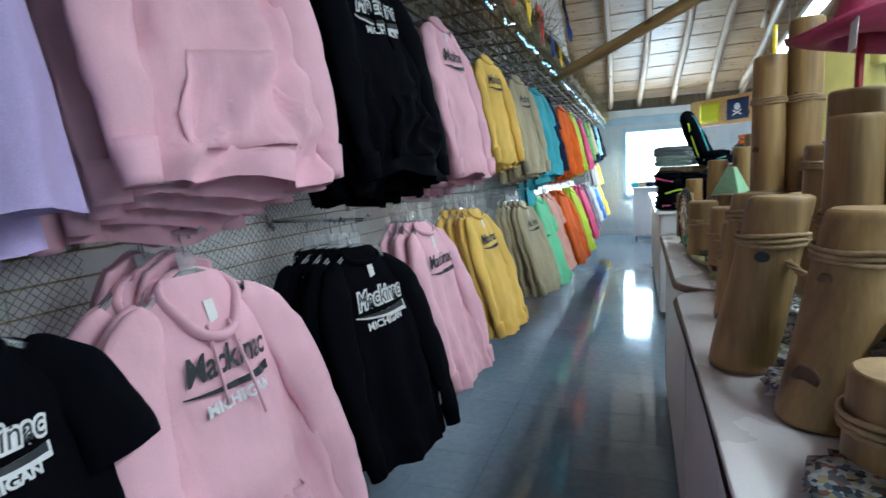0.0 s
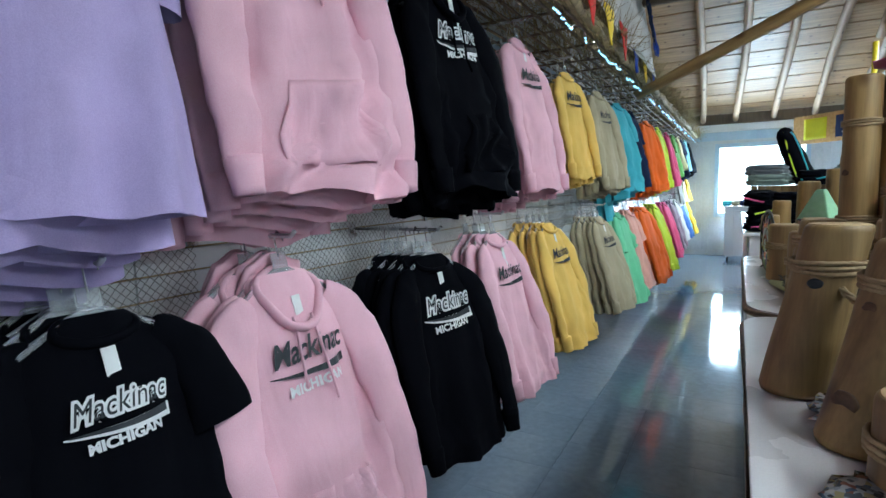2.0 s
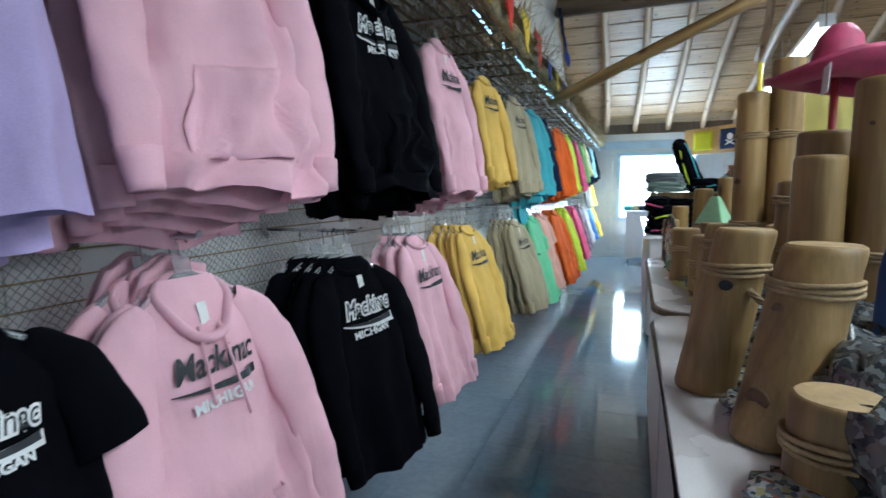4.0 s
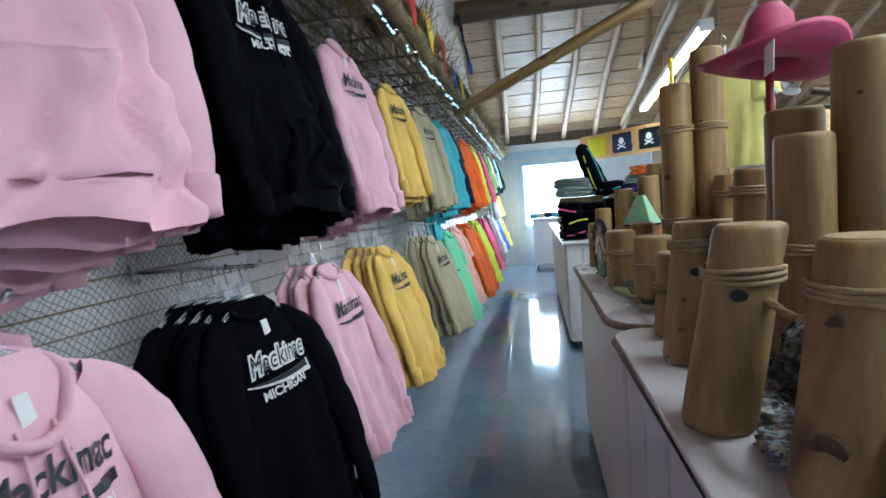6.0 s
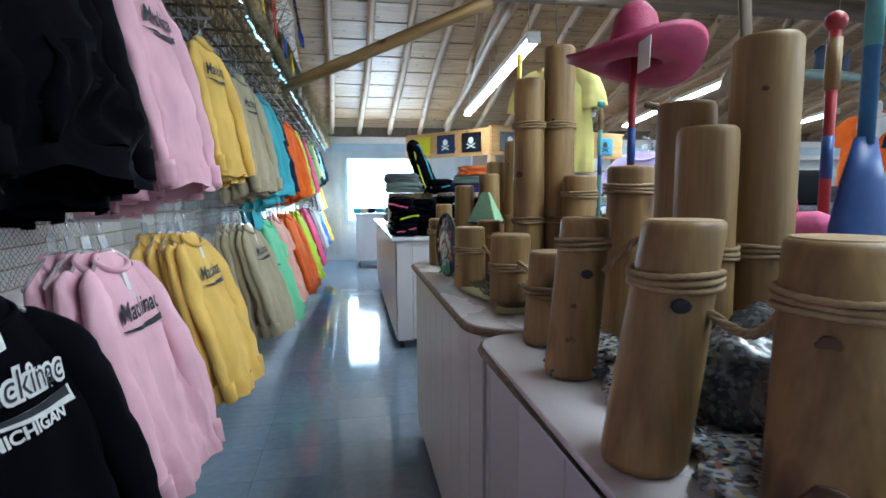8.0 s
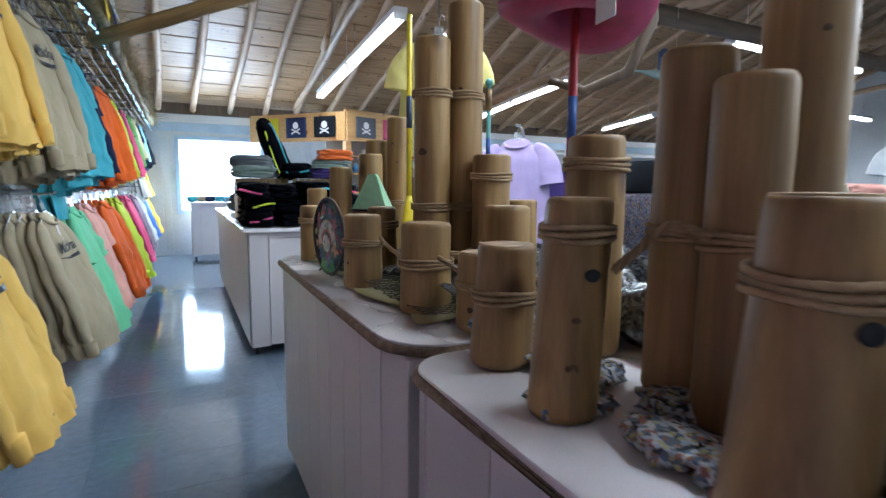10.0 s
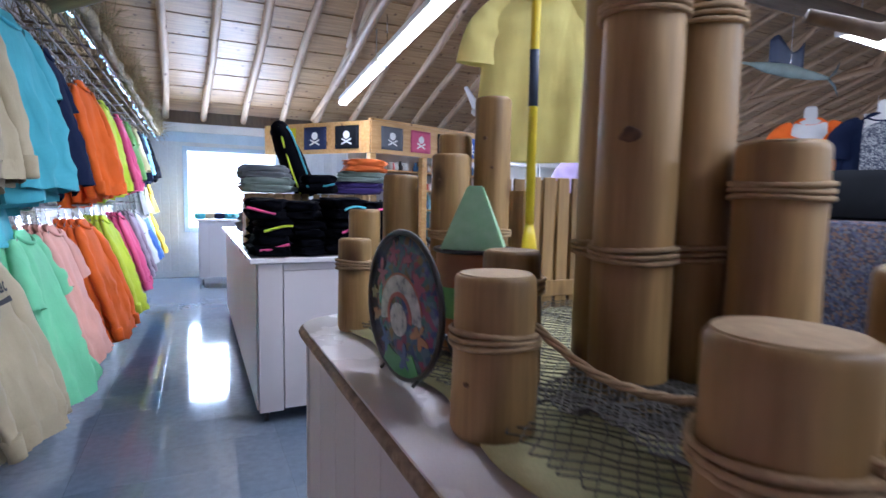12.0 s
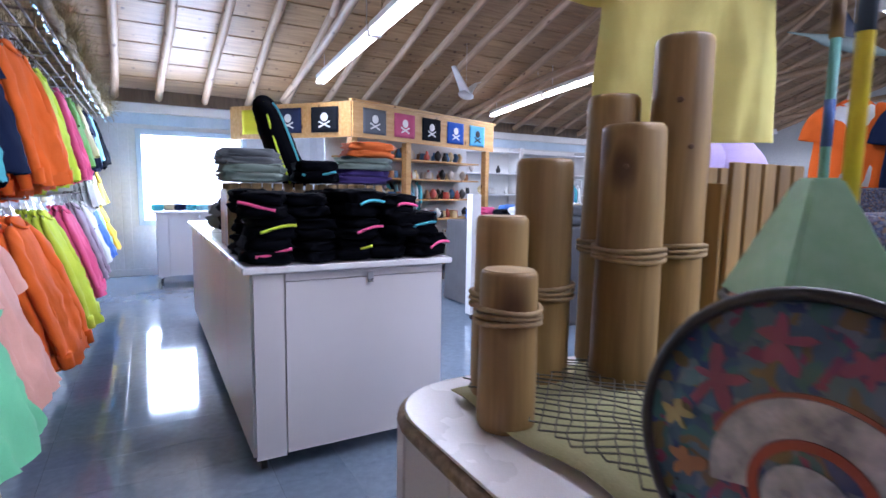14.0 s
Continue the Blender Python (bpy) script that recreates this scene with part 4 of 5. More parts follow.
tagged(part("thatch_roll", bm2, M["straw"], smooth=True), "bound roll of dry straw on the shelf", "thatch")

# string of small blue lights
lights = thing("string_lights", "string of small lit blue-white bulbs along the shelf", "string lights", pose(0, 0, 2.14))
rng = random.Random(9)
wire = []
for i in range(330):
    y = 0.6 + i * 0.0335
    wire.append((0.485 + 0.018 * noise.noise(Vector((y * 6, 0, 1))), y, 0.04 * noise.noise(Vector((y * 5.5, 3, 1))) - 0.01 + 0.012 * noise.noise(Vector((y * 19, 3, 8)))))
part("wire", tube(wire, 0.0022, 5), M["clear"], lights, "clear flexible cord")
bm = bmesh.new()
for i, p in enumerate(wire):
    if noise.noise(Vector((p[1] * 3.4, 8, 2))) > -0.05:
        bmesh.ops.create_icosphere(bm, subdivisions=1, radius=0.0048, matrix=Matrix.Translation(Vector(p) + Vector((0, 0, -0.008))) @ Matrix.Diagonal((1, 2.0, 1, 1)))
tagged(part("bulbs", bm, M["bulb"], lights, "glowing blue-white bulbs"), kind="stuff")


# sail cloth and pennants over the shelf
def sheet(name, corners, mat_, label, category, wave=0.02, n=14, thick=0.003, seed=0, parent=None):
    a, b, c, d = [Vector(p) for p in corners]
    nrm = (b - a).cross(d - a).normalized()
    def f(u, v):
        p = a.lerp(b, u).lerp(d.lerp(c, u), v)
        return p + nrm * wave * (noise.noise(Vector((u * 3, v * 3, seed))) + 0.4 * noise.noise(Vector((u * 9, v * 9, seed))))
    ob = part(name, grid_bm(n, n, f, thick), mat_, parent, smooth=True)
    return tagged(ob, label, category) if category else ob


sail = sheet("sail", ((0.52, 3.0, 2.30), (0.60, 5.35, 2.22), (0.52, 4.95, 2.95), (0.42, 2.8, 3.1)), fabric("sailcloth", (0.62, 0.61, 0.58)), "off-white sail cloth leaning above the thatch", "sail", 0.06)
sheet("stripe", ((0.615, 4.98, 2.44), (0.62, 5.12, 2.42), (0.585, 5.02, 2.74), (0.575, 4.86, 2.72)), fabric("navy", COL["navy"]), "", "", 0.02, 8, 0.004, 3, sail)
sheet("stripe", ((0.62, 5.14, 2.36), (0.625, 5.22, 2.35), (0.59, 5.12, 2.64), (0.585, 5.05, 2.64)), fabric("blueflag", (0.02, 0.05, 0.28)), "", "", 0.02, 8, 0.004, 6, sail)
for i, c in enumerate(("blueflag", "yellow", "redflag", "yellow", "redflag", "blueflag", "yellow", "blueflag")):
    col = {"blueflag": (0.02, 0.05, 0.28), "yellow": (0.85, 0.60, 0.05), "redflag": (0.55, 0.03, 0.02)}[c]
    y = 2.45 + i * 0.42
    sheet("pennant", ((0.56, y - 0.13, 2.33), (0.56, y + 0.13, 2.33), (0.575, y + 0.012, 2.12), (0.575, y - 0.012, 2.12)), fabric("pennant_" + c, col), ("blue", "yellow", "red")[("blueflag", "yellow", "redflag").index(c)] + " cloth pennant hanging on the thatch", "pennant", 0.012, 6, 0.002, i)

# ---- ropes, nets and packets among the posts ----
def rope(pts, label="brown twisted rope slung between wooden posts", r=0.0065):
    ps, _ = smooth_path(pts, [1] * len(pts), 30)
    t = thing("rope", label, "rope", pose(*ps[0]), "ropes")
    for k in range(3):
        run = []
        for i, p in enumerate(ps):
            a = ps[max(0, i - 1)]
            b = ps[min(len(ps) - 1, i + 1)]
            d = (b - a).normalized()
            s = d.cross(Vector((0.1, 0.2, 1))).normalized()
            q = s.cross(d)
            c = i * 0.75 + k * 2.094
            run.append(p - ps[0] + (s * math.cos(c) + q * math.sin(c)) * r * 0.55)
        part("strand", tube(run, r * 0.55, 6), M["rope"], t, smooth=True)
    return t


rope([(1.365, 1.752, 1.166), (1.392, 1.728, 1.140), (1.405, 1.705, 1.138), (1.42, 1.69, 1.16), (1.43, 1.672, 1.20)])
rope([(1.40, 2.075, 1.16), (1.415, 2.05, 1.19), (1.44, 2.02, 1.225), (1.475, 1.99, 1.21)])
rope([(1.415, 3.085, 1.115), (1.45, 2.98, 1.065), (1.53, 2.9, 1.05), (1.575, 2.78, 1.10)])
rope([(1.45, 2.72, 1.11), (1.54, 2.66, 1.09), (1.62, 2.56, 1.06), (1.66, 2.48, 1.0)])
rope([(1.43, 2.69, 1.10), (1.45, 2.58, 1.07), (1.43, 2.47, 1.08), (1.405, 2.385, 1.09)])

cloth = surf("yellow_cloth", (0.38, 0.36, 0.17), (0.48, 0.46, 0.25), 6, 0.85, 0.4, fine=260)
def drape(u, v):
    x, y = 1.345 + 0.96 * u, 2.62 + 1.28 * v
    x += 0.05 * noise.noise(Vector((v * 5, 1, 0))) * (1 - u)
    return Vector((x, y, TOP + 0.006 + 0.006 * (1 + noise.noise(Vector((x * 9, y * 9, 0))))))
tagged(part("burlap_cloth", grid_bm(30, 34, drape, 0.0015), cloth, smooth=True), "pale yellow cloth spread on the counter", "cloth")
def netlay(u, v):
    x, y = 1.36 + u * 0.028, 2.60 + v * 0.028
    return Vector((x, y, TOP + 0.020 + 0.010 * (1 + noise.noise(Vector((x * 8, y * 8, 4))))))
tagged(part("fishing_net", net_bm(36, 46, netlay, 0.0013, 7), M["netdark"]), "dark fishing net spread over the counter", "fishing net", kind="stuff")


def packet_mat(name, cols):
    m, n, l, b = nodes_of(name)
    tc, vo, ramp, ns = n.new("ShaderNodeTexCoord"), n.new("ShaderNodeTexVoronoi"), n.new("ShaderNodeValToRGB"), n.new("ShaderNodeTexNoise")
    vo.inputs["Scale"].default_value = 130
    ramp.color_ramp.interpolation = "CONSTANT"
    while len(ramp.color_ramp.elements) < len(cols):
        ramp.color_ramp.elements.new(0.5)
    for i, (e, c) in enumerate(zip(ramp.color_ramp.elements, cols)):
        e.position, e.color = i / len(cols), (*c, 1)
    sep = n.new("ShaderNodeSeparateColor")
    l.new(tc.outputs["Object"], vo.inputs["Vector"])
    l.new(vo.outputs["Color"], sep.inputs[0])
    l.new(sep.outputs[0], ramp.inputs[0])
    l.new(ramp.outputs[0], b.inputs["Base Color"])
    b.inputs["Roughness"].default_value = 0.22
    bp = n.new("ShaderNodeBump")
    bp.inputs["Strength"].default_value = 0.4
    ns.inputs["Scale"].default_value = 60
    l.new(tc.outputs["Object"], ns.inputs["Vector"])
    l.new(ns.outputs["Fac"], bp.inputs["Height"])
    l.new(bp.outputs[0], b.inputs["Normal"])
    return m


PACK = packet_mat("printed_packets", ((0.10, 0.14, 0.20), (0.34, 0.38, 0.41), (0.46, 0.46, 0.45), (0.36, 0.33, 0.18), (0.12, 0.14, 0.16), (0.42, 0.44, 0.46), (0.24, 0.12, 0.09), (0.05, 0.06, 0.07), (0.30, 0.34, 0.38)))
DARKP = packet_mat("dark_packets", ((0.03, 0.035, 0.04), (0.08, 0.085, 0.09), (0.16, 0.17, 0.17), (0.05, 0.05, 0.055), (0.10, 0.09, 0.08)))


def blob(w, d, h, seed, rough=0.2, n=18, power=0.55):
    """A soft rounded lump resting on z = 0."""
    bm = bmesh.new()
    bmesh.ops.create_uvsphere(bm, u_segments=n * 2, v_segments=n, radius=1)
    for v in bm.verts:
        c = v.co
        e = Vector([math.copysign(abs(q) ** power, q) for q in c])
        k = 1 + rough * (noise.noise(c * 2.3 + Vector((seed, 0, 0))) + 0.5 * noise.noise(c * 6 + Vector((0, seed, 0))))
        v.co = Vector((e.x * w / 2 * k, e.y * d / 2 * k, (e.z * 0.5 + 0.5) * h * (1 + 0.5 * rough * noise.noise(c * 3 + Vector((seed, 3, 0))))))
    low = min(v.co.z for v in bm.verts)
    for v in bm.verts:
        v.co.z -= low
    return bm


def packet(x, y, z, w, d, h, rz, seed, mat_, label):
    return tagged(part("packet", blob(w, d, h, seed, 0.4, 12, 0.6), mat_, smooth=True, m=pose(x, y, z, 0, 0, rz)), label, "packet", "packets on the counter")


rng = random.Random(12)
for i in range(16):
    packet(1.36 + 0.12 * rng.random() + 0.05 * (i % 2), 1.22 + i * 0.075, TOP + 0.002, 0.11, 0.09, 0.028, rng.uniform(0, 180), i * 2.1, PACK, "crumpled glossy blue and white printed packet")
for i in range(12):
    packet(1.52 + 0.09 * (i % 3) + rng.uniform(-0.02, 0.02), 1.35 + (i // 3) * 0.17, TOP + 0.002, 0.14, 0.17, 0.14 + 0.05 * rng.random(), rng.uniform(0, 180), i * 3.3 + 50, DARKP, "dark glossy plastic bag heaped on the counter")
for i in range(3):
    packet(1.50 + 0.03 * i, 1.06 + 0.12 * i, TOP + 0.002, 0.16, 0.13, 0.09, 40 * i, i * 2.9 + 70, DARKP, "dark glossy plastic bag heaped on the counter")
for i in range(10):
    packet(1.85 + 0.14 * (i % 3) + rng.uniform(-0.02, 0.02), 1.3 + (i // 3) * 0.26, TOP + 0.002, 0.16, 0.18, 0.16, rng.uniform(0, 180), i * 3.3 + 90, DARKP, "dark glossy plastic bag heaped on the counter")


for i in range(9):
    packet(1.47 + 0.075 * (i % 4) + rng.uniform(-0.02, 0.02), 2.46 + 0.07 * (i // 3) + rng.uniform(-0.02, 0.02), TOP + 0.012, 0.11, 0.09, 0.03, rng.uniform(0, 180), i * 2.7 + 120, PACK, "crumpled glossy blue and white printed packet")
for i in range(8):
    packet(1.72 + 0.15 * (i % 4) + rng.uniform(-0.02, 0.02), 2.28 + 0.17 * (i // 4), TOP + 0.004, 0.17, 0.17, 0.11 + 0.05 * rng.random(), rng.uniform(0, 180), i * 3.1 + 150, DARKP, "dark glossy plastic bag heaped on the counter")


def heaplay(u, v):
    x, y = 1.43 + u * 0.0135, 2.52 + v * 0.0135
    return Vector((x, y, TOP + 0.040 + 0.030 * (1 + noise.noise(Vector((x * 7, y * 7, 9)))) + 0.016 * noise.noise(Vector((x * 24, y * 24, 3)))))
tagged(part("fishing_net", net_bm(56, 44, heaplay, 0.0019, 17), M["netdark"]), "dark brown fishing net heaped between the posts", "fishing net", kind="stuff")

# ---- paddles, hats, disc and buoy ----
def paint(name, c):
    return surf("paint_" + name, dim(c, 0.85), dim(c, 1.08), 9, 0.42, 0.08, fine=50)


def paddle(x, y, z0, length, blade_len, blade_w, c1, c2, band, label, knob=False, lean=(0, 0), grip=None):
    t = thing("paddle", label, "paddle", pose(x, y, z0, lean[0], lean[1]), "toy paddles")
    prof = [(blade_w * q, v) for q, v in ((0.30, 0.0), (0.46, 0.006), (0.5, blade_len * 0.25), (0.47, blade_len * 0.55), (0.28, blade_len * 0.85), (0.14, blade_len))]
    bm = lathe(prof, 24)
    for v in bm.verts:
        v.co.y *= 0.42
    part("blade", bm, c1, t, smooth=True)
    part("shaft", tube([(0, 0, blade_len - 0.01), (0, 0, (blade_len + length) / 2), (0, 0, length)], 0.0105, 10), c2, t, smooth=True)
    if band:
        part("band", tube([(0, 0, length * 0.55), (0, 0, length * 0.68)], 0.0112, 10), band, t, "contrasting painted band", True)
    if grip:
        part("grip", tube([(0, 0, length - 0.12), (0, 0, length - 0.02)], 0.014, 10), grip, t, "rope-wrapped grip", True)
    if knob:
        bm = bmesh.new()
        bmesh.ops.create_uvsphere(bm, u_segments=16, v_segments=10, radius=0.02)
        part("knob", bm, c2, t, smooth=True, m=pose(0, 0, length + 0.012))
    return t


RED, BLUE, YEL, TEAL = paint("red", (0.34, 0.022, 0.03)), paint("blue", (0.035, 0.09, 0.30)), paint("yellow", (0.80, 0.62, 0.02)), paint("teal", (0.15, 0.40, 0.36))
paddle(1.715, 2.555, TOP + 0.03, 0.74, 0.24, 0.085, RED, RED, BLUE, "red wooden paddle with a blue band under a hat")
paddle(1.645, 1.80, TOP + 0.03, 0.95, 0.40, 0.125, BLUE, paint("lightblue", (0.06, 0.19, 0.40)), TEAL, "blue wooden paddle standing blade down")
paddle(1.695, 3.505, TOP + 0.02, 0.95, 0.27, 0.062, YEL, YEL, paint("band", (0.03, 0.05, 0.09)), "yellow wooden paddle with a black band")
paddle(1.885, 2.095, TOP + 0.02, 0.655, 0.18, 0.08, RED, RED, BLUE, "red wooden paddle with a ball knob", True, (0, 0), M["post"])
paddle(2.23, 3.79, TOP + 0.02, 0.78, 0.20, 0.11, TEAL, TEAL, BLUE, "teal wooden paddle with a ball knob", True, (0, 0), M["post"])


def straw_hat(m, c, label, brim=0.205, droop=0.12, tilt=(0, 0)):
    weave = surf("hat_straw_" + label.split()[0], dim(c, 0.8), dim(c, 1.1), 25, 0.6, 0.8, (1, 1, 1), 240, dist=0.003)
    t = thing("straw_hat", label, "hat", m)
    bm = bmesh.new()
    rings = []
    prof = [(0.004, 0.195), (0.035, 0.192), (0.062, 0.155), (0.076, 0.08), (0.084, 0.02), (0.092, 0.0), (0.14, -0.012), (0.20, -0.006), (brim, 0.012), (brim - 0.004, 0.007), (0.20, -0.012), (0.14, -0.019), (0.088, -0.007), (0.078, 0.02), (0.07, 0.08), (0.056, 0.128), (0.02, 0.15)]
    for r, z in prof:
        ring = []
        for k in range(44):
            c2 = 2 * math.pi * k / 44
            up = max(0, r - 0.10) * (0.55 * abs(math.sin(c2)) ** 2 - droop * abs(math.cos(c2)) ** 2)
            ring.append(bm.verts.new((r * math.cos(c2), r * math.sin(c2), z + up)))
        rings.append(ring)
    for a, b in zip(rings, rings[1:]):
        for k in range(44):
            bm.faces.new((a[k], a[(k + 1) % 44], b[(k + 1) % 44], b[k]))
    part("crown_and_brim", bm, weave, t, smooth=True)
    part("hat_band", tube([(0.088 * math.cos(i * 0.2618), 0.088 * math.sin(i * 0.2618), 0.016) for i in range(24)], 0.006, 6, 1, True), M["rope"], t, "beaded cord band", True)
    for i in range(14):
        c2 = i / 14 * 2 * math.pi
        bm = bmesh.new()
        bmesh.ops.create_icosphere(bm, subdivisions=1, radius=0.005)
        part("bead", bm, M["inkw"], t, "", True, m=pose(0.094 * math.cos(c2), 0.094 * math.sin(c2), 0.02))
    return t


hat = straw_hat(pose(1.715, 2.555, 1.655, -3, 6, 25) @ Matrix.Diagonal((0.90, 0.90, 0.86, 1)), (0.38, 0.035, 0.10), "crimson woven straw hat on a paddle shaft")
part("price_tag", boxed(-0.001, 0.001, -0.03, 0.03, -0.045, 0.045), M["paper"], hat, "white price tag", m=pose(-0.15, -0.14, -0.045, 0, 0, -25))
straw_hat(pose(1.775, 2.075, 1.225, 75, 10, 20) @ Matrix.Diagonal((0.44, 0.44, 0.44, 1)), (0.72, 0.12, 0.30), "pink woven straw hat behind the posts", 0.16)
straw_hat(pose(2.34, 2.62, 1.13, 70, 20, 40) @ Matrix.Diagonal((0.42, 0.42, 0.42, 1)), (0.60, 0.05, 0.12), "rose woven straw hat behind the posts", 0.17)

# stained glass disc on a wire stand
disc = thing("stained_glass_disc", "round stained glass panel with a shell picture on a wire stand", "ornament", pose(1.33, 3.355, TOP + 0.012, 0, 0, 8))
R = 0.13
glassm, n, l, b = nodes_of("stained_glass")
tc, vo, ramp, sep = n.new("ShaderNodeTexCoord"), n.new("ShaderNodeTexVoronoi"), n.new("ShaderNodeValToRGB"), n.new("ShaderNodeSeparateColor")
vo.inputs["Scale"].default_value = 80
ramp.color_ramp.interpolation = "CONSTANT"
cols = ((0.12, 0.20, 0.30), (0.09, 0.17, 0.27), (0.34, 0.10, 0.20), (0.07, 0.11, 0.27), (0.17, 0.27, 0.34), (0.10, 0.23, 0.24), (0.24, 0.30, 0.38), (0.24, 0.20, 0.12))
while len(ramp.color_ramp.elements) < len(cols):
    ramp.color_ramp.elements.new(0.5)
for i, (e, c) in enumerate(zip(ramp.color_ramp.elements, cols)):
    e.position, e.color = i / len(cols), (*c, 1)
swirl, warp = n.new("ShaderNodeTexNoise"), n.new("ShaderNodeVectorMath")
swirl.inputs["Scale"].default_value, swirl.inputs["Detail"].default_value = 26, 4.0
warp.operation = "MULTIPLY_ADD"
warp.inputs[1].default_value = (0.05, 0.05, 0.05)
l.new(tc.outputs["Object"], swirl.inputs["Vector"])
l.new(swirl.outputs["Color"], warp.inputs[0])
l.new(tc.outputs["Object"], warp.inputs[2])
l.new(warp.outputs[0], vo.inputs["Vector"])
l.new(vo.outputs["Color"], sep.inputs[0])
l.new(sep.outputs[0], ramp.inputs[0])
l.new(ramp.outputs[0], b.inputs["Base Color"])
b.inputs["Roughness"].default_value, b.inputs["Coat Weight"].default_value = 0.12, 0.6
b.inputs["Transmission Weight"].default_value, b.inputs["IOR"].default_value = 0.4, 1.12
wave = n.new("ShaderNodeTexNoise")
wave.inputs["Scale"].default_value = 18
bp = n.new("ShaderNodeBump")
bp.inputs["Strength"].default_value, bp.inputs["Distance"].default_value = 0.35, 0.004
l.new(tc.outputs["Object"], wave.inputs["Vector"])
l.new(wave.outputs["Fac"], bp.inputs["Height"])
l.new(bp.outputs[0], b.inputs["Normal"])
spin = pose(0, 0, R, 0, -90)
part("pane", lathe([(R, -0.003), (R, 0.0), (R * 0.6, 0.006), (0.001, 0.009)], 48), glassm, disc, "mottled coloured glass", True, m=spin)
part("rim", tube([(0, R * math.cos(i * 0.1309), R + R * math.sin(i * 0.1309)) for i in range(48)], 0.0055, 8, 1, True), M["black"], disc, "black lead rim", True)


def arc_band(r0, r1, a0, a1, cy, cz, up):
    def f(u, v):
        a = radians(a0 + (a1 - a0) * u)
        r = r0 + (r1 - r0) * v
        y, z = cy + r * math.cos(a), cz + r * math.sin(a)
        rr = math.hypot(y, z) / R
        return Vector((-0.0092 + 0.0065 * rr - up, y, R + z))
    return grid_bm(24, 3, f, 0.0012)


part("shell_band", arc_band(0.044, 0.073, -12, 185, -0.005, -0.018, 0.002), surf("shell_white", (0.22, 0.23, 0.25), (0.55, 0.55, 0.54), 55, 0.3, 0.5, (1, 1, 1), 120), disc)
part("shell_band", arc_band(0.036, 0.0435, -25, 190, -0.005, -0.018, 0.0025), paint("shell_red", (0.30, 0.05, 0.03)), disc)
part("shell_band", arc_band(0.001, 0.030, 0, 360, -0.002, -0.024, 0.002), surf("shell_pale", (0.24, 0.27, 0.31), (0.50, 0.52, 0.53), 60, 0.3, 0.5, (1, 1, 1), 120), disc)
part("shell_band", arc_band(0.0735, 0.077, 20, 170, -0.005, -0.018, 0.0018), paint("shell_rust", (0.28, 0.07, 0.03)), disc)
part("green_glass", arc_band(0.09, 0.126, 240, 300, 0.0, 0.0, 0.001), paint("glass_green", (0.07, 0.28, 0.11)), disc, "green glass piece")
def petal_bm(cy, cz, size, seed, up):
    """A ragged little painted shape on the glass."""
    def f(u, v):
        a = 2 * math.pi * u
        r = size * v * (0.62 + 0.55 * noise.noise(Vector((math.cos(a) * 1.7, math.sin(a) * 1.7, seed))) + 0.25 * math.sin(5 * a + seed))
        y, z = cy + r * math.cos(a), cz + r * math.sin(a)
        return Vector((-0.0092 + 0.0065 * math.hypot(y, z) / R - up, y, R + z))
    return grid_bm(30, 3, f, 0.001)


for i, (cy, cz, sz, c) in enumerate(((0.070, 0.050, 0.034, "coral"), (-0.066, 0.045, 0.036, "coral"), (0.024, 0.092, 0.03, "coral"), (-0.03, 0.085, 0.022, "coral"), (0.090, -0.03, 0.026, "starfish"), (-0.070, -0.040, 0.038, "starfish"), (-0.02, -0.092, 0.03, "deep"), (0.05, -0.07, 0.026, "deep"), (0.1, 0.01, 0.02, "sand"))):
    m0 = bpy.data.materials.get("paint_" + c) or paint(c, {"coral": (0.24, 0.05, 0.10), "starfish": (0.34, 0.15, 0.06), "deep": (0.04, 0.08, 0.24), "sand": (0.40, 0.34, 0.12)}[c])
    part("painted_shape", petal_bm(cy, cz, sz * 0.8, i * 3.1, 0.0016), m0, disc, {"coral": "rose coral shape", "starfish": "orange starfish shape", "deep": "dark blue wave shape", "sand": "sandy yellow shape"}[c])
for s in (-1, 1):
    part("stand_wire", tube([(-0.012, s * 0.06, 0.002), (0.0, s * 0.06, 0.012), (0.06, s * 0.05, 0.08), (0.10, s * 0.04, -0.006)], 0.0035, 7), M["black"], disc, "bent black wire", True)

# buoy with a green cone top
buoy = thing("buoy", "rust and green painted buoy with a pale green cone", "buoy", pose(1.53, 3.462, TOP + 0.018))
part("body", lathe([(0.070, 0), (0.078, 0.01), (0.080, 0.2), (0.075, 0.212)], 36), paint("rust", (0.34, 0.12, 0.035)), buoy, smooth=True)
part("green_band", lathe([(0.0797, 0.075), (0.0812, 0.077), (0.0814, 0.135), (0.0798, 0.137)], 36), paint("leaf", (0.16, 0.42, 0.10)), buoy, "green painted band", True)
for z in (0.004, 0.210):
    part("hoop", tube([(0.083 * math.cos(i * 0.1745), 0.083 * math.sin(i * 0.1745), z) for i in range(36)], 0.0045, 7, 1, True), M["black"], buoy, "black hoop", True)
cone = bmesh.new()
bmesh.ops.create_cone(cone, cap_ends=True, segments=4, radius1=0.092, radius2=0.022, depth=0.13)
bmesh.ops.bevel(cone, geom=cone.edges[:], offset=0.003, segments=2, affect="EDGES")
part("cone", cone, paint("mint", (0.40, 0.70, 0.43)), buoy, "pale green faceted cone", m=pose(0, 0, 0.277, 0, 0, 12))

